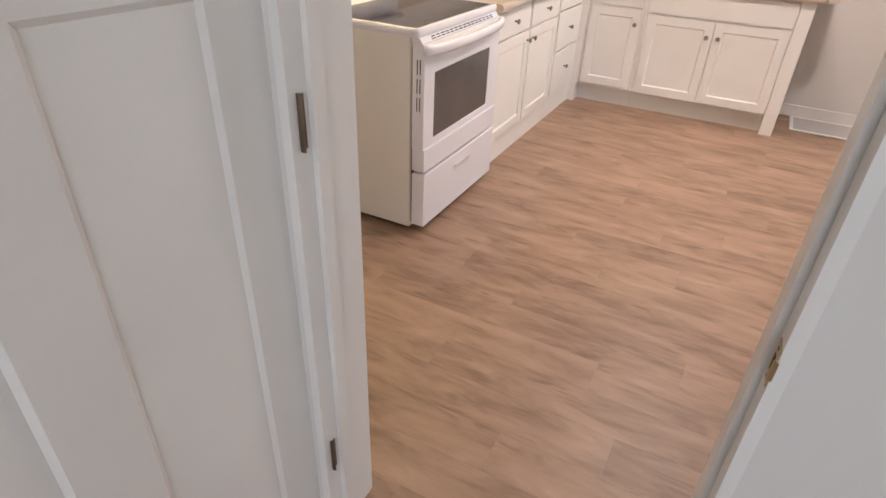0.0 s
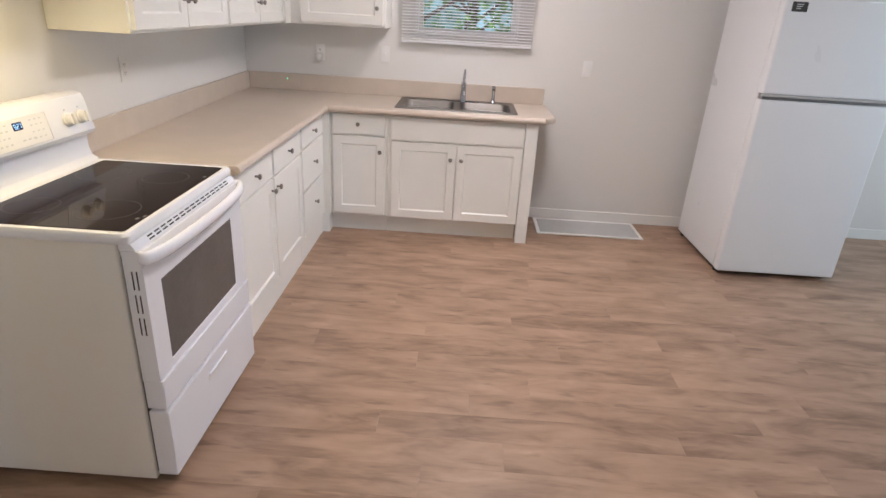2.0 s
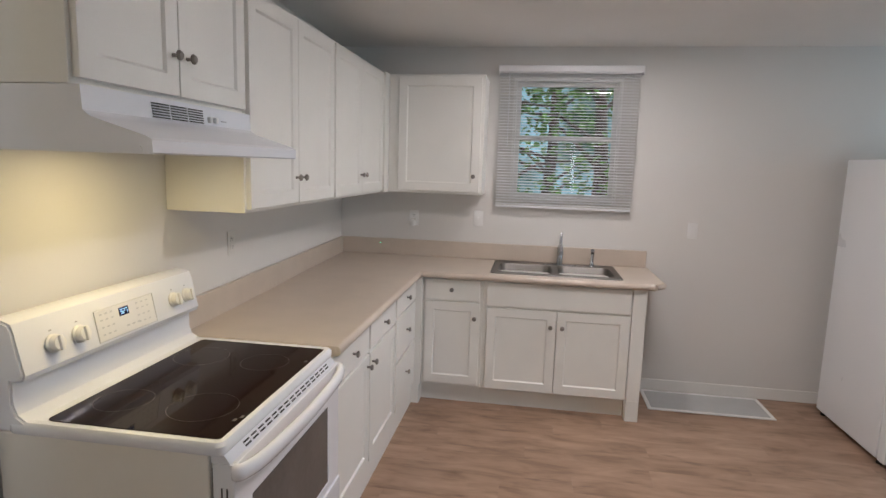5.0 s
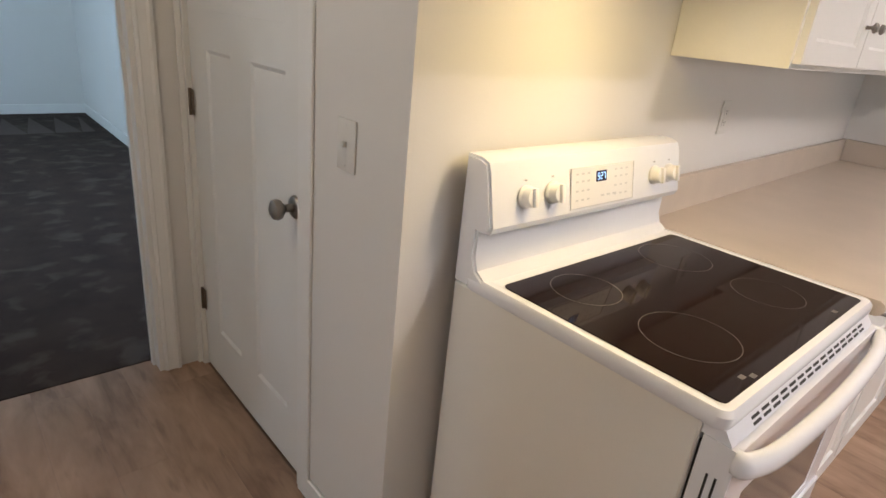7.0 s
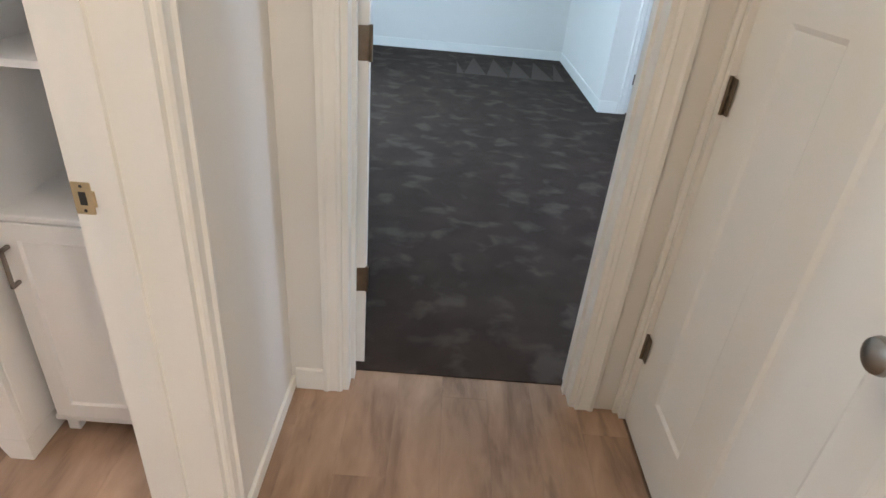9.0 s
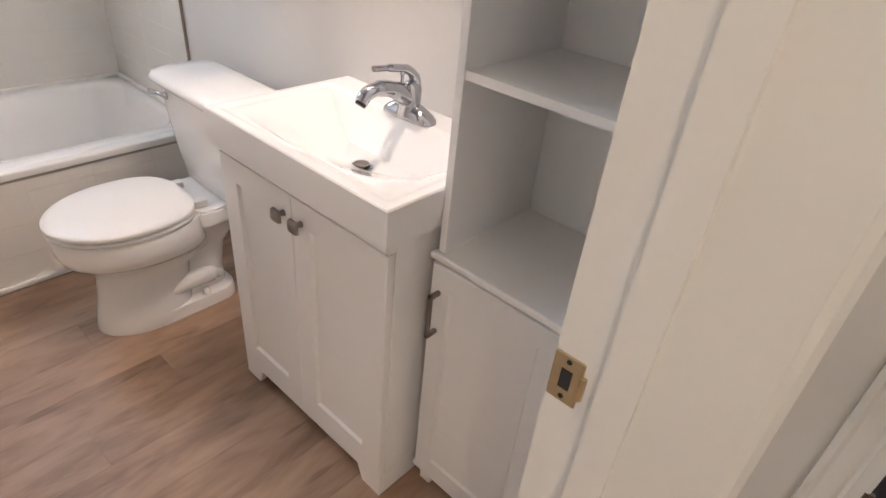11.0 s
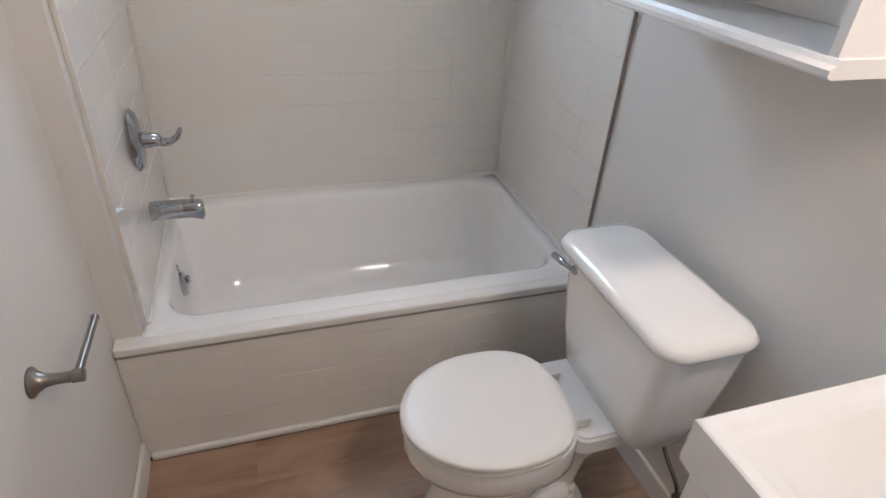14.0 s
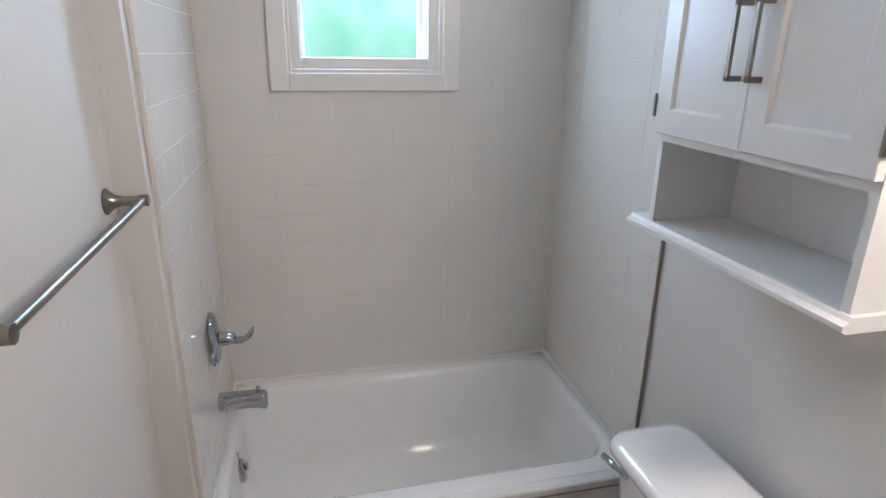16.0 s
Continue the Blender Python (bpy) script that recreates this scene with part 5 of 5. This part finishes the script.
grid = []
for i in range(NX + 1):
    line = []
    for j in range(NY + 1):
        y = LY + (RY - LY) * j / NY
        x = FX - column(i, y)
        line.append(vt.verts.new((x, y, basin_z(x, y))))
    grid.append(line)
for i in range(NX):
    for j in range(NY):
        vt.faces.new((grid[i][j], grid[i][j + 1], grid[i + 1][j + 1], grid[i + 1][j]))
rim = [grid[0][j] for j in range(NY + 1)] + [grid[i][NY] for i in range(1, NX + 1)] + [grid[NX][j] for j in range(NY - 1, -1, -1)] + [grid[i][0] for i in range(NX - 1, 0, -1)]
n = len(rim)
last = rim
for out, z in ((0.003, 0.847), (0.003, 0.764)):
    nxt = []
    for v in rim:
        ox = out if v.co.x > FX - 1e-4 else 0.0
        oy = out if v.co.y > RY - 1e-4 else (-out if v.co.y < LY + 1e-4 else 0.0)
        nxt.append(vt.verts.new((v.co.x + ox, v.co.y + oy, z)))
    for i in range(n):
        vt.faces.new((last[i], last[(i + 1) % n], nxt[(i + 1) % n], nxt[i]))
    last = nxt
bmesh.ops.recalc_face_normals(vt, faces=vt.faces)
part("top", vt, PORCELAIN, basin, "", None, 35)
DZ = basin_z(-2.775, 0.01)
dr = part("drain", lathe(B(), [(0.027, -0.002), (0.027, 0.0035), (0.024, 0.0045), (0.021, 0.003), (0.020, -0.002)], Matrix.Translation((-2.775, 0.01, DZ)), 24), CHROME, basin, "chrome drain ring", None, 40)
part("drain_shadow_gap", lathe(B(), [(0.0205, 0.0015), (0.001, 0.0016)], Matrix.Translation((-2.775, 0.01, DZ)), 24), DARK, dr)
part("stopper", lathe(B(), [(0.008, 0.001), (0.008, 0.008), (0.0175, 0.009), (0.018, 0.0115), (0.013, 0.014), (0.001, 0.0155)], Matrix.Translation((-2.775, 0.01, DZ)), 24), NICKEL, dr, "brushed pop-up stopper", None, 40)

ft = thing("bathroom_faucet", (-2.945, 0.0, 0.85), "chrome single-lever bathroom faucet", "faucet")
FXX, FYY = -2.925, 0.008
fbm = B()
loft(fbm, [[(FXX + x, FYY + y, z) for x, y in rounded(0.028 - g * 0.8, 0.078 - g * 1.9, 0.027 - g * 0.8, 6)] for z, g in ((0.8495, 0.0), (0.857, 0.0005), (0.867, 0.006), (0.876, 0.014), (0.884, 0.022))])
part("base", fbm, CHROME, ft, "", None, 60)
part("body", lathe(B(), [(0.030, 0.858), (0.026, 0.880), (0.024, 0.905), (0.020, 0.925), (0.012, 0.934), (0.001, 0.936)], Matrix.Translation((FXX + 0.002, FYY, 0)), 20), CHROME, ft, "", None, 50)
sp = tube(B(), arc([(FXX + 0.004, FYY, 0.890), (FXX + 0.050, FYY, 0.922), (FXX + 0.100, FYY, 0.934), (FXX + 0.136, FYY, 0.928), (FXX + 0.151, FYY, 0.912)], 6), [0.021] * 7 + [0.0185] * 6 + [0.016] * 6 + [0.015] * 6, 16)
spt = part("spout", sp, CHROME, ft, "", None, 50)
part("aerator", lathe(B(), [(0.001, 0.001), (0.0125, 0.0), (0.0125, 0.008)], pose(FXX + 0.1545, FYY, 0.9070, 0, -40), 14), DARK, spt, "dark spout outlet")
lvm = tube(B(), arc([(FXX - 0.012, FYY, 0.872), (FXX - 0.014, FYY, 0.918), (FXX - 0.006, FYY, 0.946), (FXX + 0.022, FYY, 0.966), (FXX + 0.070, FYY, 0.975), (FXX + 0.116, FYY, 0.980)], 6), [0.014] * 7 + [0.0125] * 6 + [0.011] * 6 + [0.009] * 6 + [0.0065] * 6, 14)
for v in lvm.verts:
    v.co.y = FYY + (v.co.y - FYY) * 1.25
part("lever", lvm, CHROME, ft, "", None, 50)
part("lift_rod", lathe(B(), [(0.014, 0.930), (0.012, 0.938), (0.004, 0.940), (0.004, 0.956), (0.0065, 0.959), (0.0065, 0.966), (0.003, 0.967), (0.003, 0.970)], Matrix.Translation((FXX + 0.030, FYY, -0.004)), 12), CHROME, ft, "", None, 40)

# dark strips between the vanity fronts, coloured as the shade in the gaps
part("door_gap", box(B(), 0.2885, 0.2935, 0.0030, 0.0188, 0.080, 0.736), DARK, van, "", VM)
part("top_gap", box(B(), 0.003, 0.597, 0.003, 0.018, 0.7385, 0.7425), DARK, van, "", VM)
part("top_rail", box(B(), 0.0, 0.600, 0.0, 0.0185, 0.743, 0.7635), THERMO, van, "", VM)
# mirror
mir = thing("wall_mirror", (-2.998, 0.15, 1.13), "frameless rectangular mirror over the vanity", "mirror")
part("glass", box(B(), -2.9985, -2.9935, -0.322, 0.30, 1.128, 1.93), MIRROR, mir)
for y in (-0.27, 0.20):
    part("clip", box(B(), -2.9985, -2.988, y - 0.006, y + 0.006, 1.116, 1.136, 0.002), CHROME, mir)

# over-toilet cabinet
oc = thing("wall_cabinet", (-2.89, -0.755, 1.257), "white over-toilet wall cabinet with open lower shelf", "cabinet")
CX0, CX1, CYA, CYB = -2.999, -2.790, -1.018, -0.492
part("side", box(B(), CX0, CX1, CYA, CYA + 0.016, 1.284, 1.960), THERMO, oc)
part("side", box(B(), CX0, CX1, CYB - 0.016, CYB, 1.284, 1.960), THERMO, oc)
part("back", box(B(), CX0, CX0 + 0.006, CYA + 0.016, CYB - 0.016, 1.284, 1.960), THERMO, oc)
part("shelf", box(B(), CX0 + 0.006, CX1, CYA + 0.016, CYB - 0.016, 1.464, 1.480), THERMO, oc)
part("top", box(B(), CX0, CX1 + 0.018, CYA - 0.014, CYB + 0.014, 1.960, 1.980, 0.003), THERMO, oc)
bb = B()
prism(bb, [(CX0, 1.257), (CX1 + 0.010, 1.257), (CX1 + 0.018, 1.262), (CX1 + 0.018, 1.270), (CX1 + 0.008, 1.276), (CX1 + 0.004, 1.2835), (CX0, 1.2835)], 'y', CYA - 0.064, CYB + 0.010)
part("bottom_board", bb, THERMO, oc, "moulded bottom board")
for a, b, hx in ((0.002, 0.261, 0.238), (0.265, 0.524, 0.288)):
    d = B()
    shaker(d, a, b, 1.484, 1.956, 0.0, 0.016, 0.048, 0.006, 0.006)
    M4 = pose(-2.772, CYA, 0, 0, 0, 90)
    o = part("door", d, THERMO, oc, "", M4)
    h = B()
    box(h, hx - 0.005, hx + 0.005, -0.030, -0.023, 1.600, 1.730, 0.0015)
    for z in (1.604, 1.726):
        box(h, hx - 0.005, hx + 0.005, -0.030, 0.0, z - 0.005, z + 0.005, 0.0015)
    part("handle", h, NICKEL, o, "dark nickel bar handle", M4)
for y in (CYA - 0.002, CYB + 0.002):
    for z in (1.540, 1.90):
        part("hinge", box(B(), -2.792, -2.768, y - 0.003, y + 0.003, z - 0.024, z + 0.024, 0.001), NICKEL, oc)

# tall linen cabinet
lc = thing("linen_cabinet", (-2.85, 0.47, 0.0), "tall narrow white linen cabinet with open shelves", "cabinet")
LX, LY0, LY1 = -2.705, 0.325, 0.640
for y in (LY0, LY1 - 0.016):
    part("side", box(B(), -2.998, LX, y, y + 0.016, 0.075, 1.78), THERMO, lc)
part("back", box(B(), -2.998, -2.992, LY0 + 0.016, LY1 - 0.016, 0.075, 1.78), THERMO, lc)
for z in (1.08, 1.42):
    part("shelf", box(B(), -2.992, LX - 0.004, LY0 + 0.016, LY1 - 0.016, z - 0.016, z), THERMO, lc)
part("top", box(B(), -2.998, LX + 0.012, LY0 - 0.010, LY1 + 0.010, 1.78, 1.80, 0.003), THERMO, lc)
part("middle_shelf", box(B(), -2.992, LX + 0.014, LY0 - 0.010, LY1 + 0.010, 0.706, 0.722, 0.004, 2), THERMO, lc)
part("bottom_board", box(B(), -2.998, LX + 0.012, LY0 - 0.010, LY1 + 0.010, 0.055, 0.0745, 0.004, 2), THERMO, lc)
for x in (-2.97, LX - 0.035):
    for y in (LY0 + 0.005, LY1 - 0.040):
        part("foot", box(B(), x, x + 0.030, y, y + 0.035, 0.0, 0.0545, 0.003), THERMO, lc)
LM = pose(LX + 0.001, LY0, 0, 0, 0, 90)
d = B()
shaker(d, 0.004, LY1 - LY0 - 0.004, 0.080, 0.702, -0.016, 0.016, 0.046, 0.006, 0.006)
o = part("door", d, THERMO, lc, "", LM)
h = B()
box(h, 0.021, 0.031, -0.046, -0.038, 0.535, 0.645, 0.0015)
for z in (0.540, 0.640):
    box(h, 0.021, 0.031, -0.046, -0.016, z - 0.005, z + 0.005, 0.0015)
part("handle", h, NICKEL, o, "brushed nickel bar handle", LM)
holes = B()
for y in (LY0 + 0.0162,):
    for z in (1.20, 1.25, 1.30, 1.50, 1.55):
        for x in (-2.95, -2.75):
            lathe(holes, [(0.0025, 0.0), (0.0025, 0.0004)], pose(x, y, z, -90), 8)
part("shelf_pin_hole", holes, DARK, lc)


def rosette(bm, m):
    """A flared wall post that stands out along local z."""
    return lathe(bm, [(0.001, 0.0), (0.027, 0.0), (0.027, 0.003), (0.021, 0.008), (0.013, 0.020), (0.010, 0.034), (0.010, 0.060), (0.012, 0.062), (0.012, 0.080), (0.001, 0.081)], m, 24)


bar = thing("towel_bar", (-1.63, -0.85, 1.345), "brushed nickel towel bar on flared posts", "towel bar")
for y in (-1.145, -0.535):
    part("post", rosette(B(), pose(-1.6305, y, 1.345, 0, -90)), NICKEL, bar, "", None, 40)
part("bar", tube(B(), [(-1.700, -1.155, 1.345), (-1.700, -0.525, 1.345)], 0.0085, 14), NICKEL, bar, "", None, 50)
tp = thing("paper_holder", (-1.63, -0.82, 0.67), "brushed nickel paper holder with open arm", "paper holder")
part("post", rosette(B(), pose(-1.6305, -0.770, 0.700, 0, -90)), NICKEL, tp, "", None, 40)
part("arm", tube(B(), [(-1.700, -0.767, 0.700), (-1.700, -0.920, 0.698), (-1.700, -0.933, 0.698)], [0.0075, 0.0075, 0.0085], 14), NICKEL, tp, "", None, 50)

# baseboard register
rg = thing("wall_register", (-1.63, -0.6, 0.0), "white baseboard register with a perforated face", "register")
RY0, RY1 = -0.672, -0.345
shell = B()
prism(shell, [(-1.6435, 0.0), (-1.6435, 0.330), (-1.670, 0.330), (-1.676, 0.322), (-1.708, 0.100), (-1.704, 0.0)], 'y', RY0, RY1)
bmesh.ops.bevel(shell, geom=list(shell.edges), offset=0.003, segments=1, affect='EDGES')
part("shell", shell, VENT, rg, "", None, 30)
part("back_flange", box(B(), -1.672, -1.6315, RY0 + 0.004, RY1 + 0.012, 0.3295, 0.370, 0.003), VENT, rg)
FM = Matrix.Translation((-1.6925, 0, 0.211)) @ pose(0, 0, 0, 0, math.degrees(math.atan2(0.032, 0.222)), 0)
fp = B()
box(fp, -0.0020, 0.0, RY0 + 0.020, RY1 - 0.020, -0.096, 0.100, 0.001)
part("face_plate", fp, VENT, rg, "", FM)
dots = B()
for j in range(12):
    for i in range(9):
        lathe(dots, [(0.0058, 0.0), (0.0054, 0.0006), (0.001, 0.0007)], pose(-0.0021, RY0 + 0.062 + j * 0.0185, -0.070 + i * 0.0190, 0, -90), 8)
tagged(part("perforation", dots, DARK, rg, "rows of small dark holes", FM), kind="stuff")
for yy in (RY0 + 0.043, RY1 - 0.043):
    st_ = B()
    box(st_, -0.0028, -0.0020, yy - 0.003, yy + 0.003, -0.040, 0.080)
    for zz in (0.070, 0.000):
        box(st_, -0.0030, -0.0021, yy - 0.0075, yy + 0.0035, zz - 0.008, zz + 0.008)
    part("damper_slot", st_, DARK, rg, "", FM)

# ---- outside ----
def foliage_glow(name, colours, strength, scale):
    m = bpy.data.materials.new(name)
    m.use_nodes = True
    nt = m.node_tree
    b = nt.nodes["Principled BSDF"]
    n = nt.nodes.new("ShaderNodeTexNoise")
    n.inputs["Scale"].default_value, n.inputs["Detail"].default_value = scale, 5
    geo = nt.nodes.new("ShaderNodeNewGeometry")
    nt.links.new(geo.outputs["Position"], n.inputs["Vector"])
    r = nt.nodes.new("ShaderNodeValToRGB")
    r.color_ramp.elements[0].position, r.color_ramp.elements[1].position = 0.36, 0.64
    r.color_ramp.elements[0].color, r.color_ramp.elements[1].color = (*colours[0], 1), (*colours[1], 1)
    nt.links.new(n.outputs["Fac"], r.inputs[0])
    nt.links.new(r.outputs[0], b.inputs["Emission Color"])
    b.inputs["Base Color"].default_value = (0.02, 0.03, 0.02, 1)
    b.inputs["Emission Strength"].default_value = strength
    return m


# added glowing panels: daylight on distant greenery is put into their emission
single("backdrop", box(B(), -4.6, 0.4, -4.05, -4.0, -0.4, 4.5), foliage_glow("bath_backdrop_glow", ((0.17, 0.62, 0.44), (0.50, 0.98, 0.90)), 1.7, 1.2), "glowing green panel standing in for daylight behind the bathroom window", "backdrop", "structure")
single("backdrop", box(B(), -14, 14, 19.0, 19.1, -0.5, 12), foliage_glow("far_backdrop_glow", ((0.015, 0.05, 0.02), (0.50, 0.86, 1.0)), 1.5, 0.42), "glowing panel painted as hazy blue-green trees far behind the house", "backdrop", "structure")

random.seed(5)


def tree(base, height, spread, leaves, seed, label):
    rnd = random.Random(seed)
    ob = thing("tree", base, label, "tree")
    b0 = Vector(base)
    bm = B()
    top = b0 + Vector((rnd.uniform(-0.3, 0.3), rnd.uniform(-0.3, 0.3), height))
    tube(bm, [b0, b0.lerp(top, 0.4) + Vector((0.1, 0, 0)), b0.lerp(top, 0.75), top], [0.13, 0.10, 0.06, 0.02], 9)
    tips = []
    for i in range(16):
        t = rnd.uniform(0.15, 0.95)
        s = b0.lerp(top, t)
        a = rnd.uniform(0, 2 * math.pi)
        l = spread * (1.15 - 0.6 * t) * rnd.uniform(0.6, 1.0)
        e = s + Vector((math.cos(a) * l, math.sin(a) * l, l * rnd.uniform(0.1, 0.7)))
        mid = s.lerp(e, 0.5) + Vector((0, 0, 0.15))
        tube(bm, [s, mid, e], [0.035, 0.022, 0.008], 6)
        tips += [mid, s.lerp(e, 0.7), e, e]
    part("trunk", bm, BARK, ob, "", None, 60)
    verts, faces = [], []
    for k in range(leaves):
        c = rnd.choice(tips) + Vector((rnd.gauss(0, 0.34), rnd.gauss(0, 0.34), rnd.gauss(0, 0.28)))
        r = Euler((rnd.uniform(-0.9, 0.9), rnd.uniform(-0.9, 0.9), rnd.uniform(0, 6.28))).to_matrix()
        l, w = rnd.uniform(0.08, 0.15), rnd.uniform(0.035, 0.06)
        i = len(verts)
        for p in ((0, 0, 0), (l * 0.45, w, 0.012), (l, 0, -0.01), (l * 0.45, -w, 0.012)):
            verts.append(c + r @ Vector(p))
        faces += [(i, i + 1, i + 2), (i, i + 2, i + 3)]
    me = bpy.data.meshes.new("crown")
    me.from_pydata([tuple(v) for v in verts], [], faces)
    me.materials.append(LEAF)
    cr = new("crown", me)
    cr.parent = ob
    cr.matrix_parent_inverse = ob.matrix_basis.inverted()
    tagged(cr, kind="stuff")
    return ob


for i, (x, y, h) in enumerate(((-0.9, 8.2, 4.6), (0.5, 9.0, 5.0), (-2.3, 9.6, 5.2), (1.8, 10.2, 5.6), (-0.2, 12.0, 6.0))):
    tree((x, y, -0.5), h, 1.7, 1150, 11 + i, "leafy green tree outside the window")

# ---- floor planks ----
PW, PL = 0.152, 1.22
random.seed(3)


def plank_row(x0, x1, y0, y1, start):
    x = x0 - start
    while x < x1:
        a, b = max(x, x0), min(x + PL, x1)
        if b - a > 0.02:
            bm = B()
            g = 0.0003
            box(bm, a + g, b - g, y0 + g, y1 - g, -0.005, 0.0)
            o = new("plank", solid("plank", bm, PLANK))
            o.parent = FLOOR
        x += PL


y = -1.15
row = 0
while y < 5.24:
    st = [0.15, 0.78, 0.42, 1.02, 0.60, 0.28, 0.90][row % 7] + 0.05 * (row % 3)
    y1 = y + PW
    if y < 0.80:
        plank_row(-3.0, -1.63, y, y1, st)
    elif y1 < 2.06:
        plank_row(-3.06, 4.30, y, y1, st)
    else:
        plank_row(-1.76, 4.30, y, min(y1, 5.245), st)
    y = y1
    row += 1
y, row = 0.752, 0
while y > -2.58:
    st = [0.30, 0.95, 0.55, 0.10, 0.75][row % 5]
    if y > 0.65:
        plank_row(-0.43, 0.32, y - PW + 0.152, y + 0.012, st)
    plank_row(-1.50, 1.99, max(y - PW, -2.59), y, st)
    y -= PW
    row += 1

# ---- bathroom wall tiles ----
TW, TH, TG = 0.2075, 0.1087, 0.0003


def tile_mesh(w, h):
    bm = B()
    e = 0.0007
    b = [bm.verts.new(p) for p in ((0, 0, 0), (w, 0, 0), (w, 0, h), (0, 0, h))]
    m_ = [bm.verts.new(p) for p in ((0, -0.0055, 0), (w, -0.0055, 0), (w, -0.0055, h), (0, -0.0055, h))]
    f = [bm.verts.new(p) for p in ((e, -0.006, e), (w - e, -0.006, e), (w - e, -0.006, h - e), (e, -0.006, h - e))]
    for p, q in ((b, m_), (m_, f)):
        for i in range(4):
            bm.faces.new((p[i], p[(i + 1) % 4], q[(i + 1) % 4], q[i]))
    bm.faces.new(f)
    bmesh.ops.recalc_face_normals(bm, faces=bm.faces)
    return solid("tile", bm, TILE)


TILES = {}


def tile(parent, m, w, h):
    key = (round(w, 4), round(h, 4))
    if key not in TILES:
        TILES[key] = tile_mesh(*key)
    o = new("tile", TILES[key])
    o.parent = parent
    o.matrix_parent_inverse = parent.matrix_basis.inverted()
    o.matrix_basis = m @ pose(0, 0, 0, random.uniform(-0.12, 0.12), 0, random.uniform(-0.10, 0.10))
    return o


def tile_field(parent, m, u0, u1, z0, z1, skip=None, shift=0.0):
    z = z0
    while z < z1 - 0.02:
        u = u0 - shift
        while u < u1 - 0.015:
            a, b = max(u, u0), min(u + TW, u1)
            if b - a > 0.015 and not (skip and a > skip[0] - 0.10 and b < skip[1] + 0.10 and z > skip[2] - 0.05 and z + TH < skip[3] + 0.05):
                tile(parent, m @ Matrix.Translation((a, 0, z + TG)), b - a, min(TH, z1 - z) - 2 * TG)
            u += TW + 0.0003
        z += TH + 0.0010


tile_field(apron, pose(-2.996, -1.172, 0, 0, 0, 180) @ Matrix.Translation((-1.36, 0, 0)), 0.0, 1.36, 0.012, 0.384, None, 0.12)
tile_field(surround, pose(-1.705, -1.956, 0, 0, 0, 180), 0.0, 1.286, 0.424, 2.40, (0.30, 0.80, 1.56, 2.20), 0.196)
tile_field(surround, pose(-2.993, -1.950, 0, 0, 0, 90), 0.0, 0.708, 0.424, 2.40, None, 0.06)
tile_field(surround, pose(-1.703, -1.243, 0, 0, 0, -90), 0.0, 0.706, 0.424, 2.40, None, 0.12)

# bedroom windows, both round the corner from the hallway door


def bedroom_window(name, x0, x1, y, out, label):
    """A double-hung window in a wall along x whose room face lies at y; out points to the garden."""
    ob = thing(name, ((x0 + x1) / 2, y + out * 0.06, 0.92), label, "window", kind="structure")
    near, far = sorted((y + out * 0.075, y + out * 0.115))
    fw = B()
    for a, b, c, d in ((x0, x0 + 0.04, 0.92, 2.15), (x1 - 0.04, x1, 0.92, 2.15), (x0 + 0.04, x1 - 0.04, 0.92, 0.96), (x0 + 0.04, x1 - 0.04, 2.11, 2.15), (x0 + 0.04, x1 - 0.04, 1.52, 1.56)):
        box(fw, a, b, near, far, c, d, 0.003)
    part("window_frame", fw, TRIM, ob)
    near, far = sorted((y - out * 0.0005, y - out * 0.040))
    part("sill", box(B(), x0 - 0.08, x1 + 0.08, near, far, 0.892, 0.919, 0.004), TRIM, ob)
    near, far = sorted((y - out * 0.0005, y - out * 0.017))
    for x in (x0 - 0.07, x1):
        part("casing", box(B(), x, x + 0.07, near, far, 0.920, 2.22, 0.003), TRIM, ob)
    near, far = sorted((y + out * 0.090, y + out * 0.094))
    glass = part("pane", box(B(), x0 + 0.04, x1 - 0.04, near, far, 0.96, 2.11), GLASS, ob, "clear glass pane")
    glass.visible_shadow = False
    return ob


bedroom_window("window_3", -4.60, -3.40, 3.90, 1, "white bedroom window beside the closet")
bedroom_window("window_4", -6.00, -4.80, -0.90, -1, "white bedroom window in the side wall")
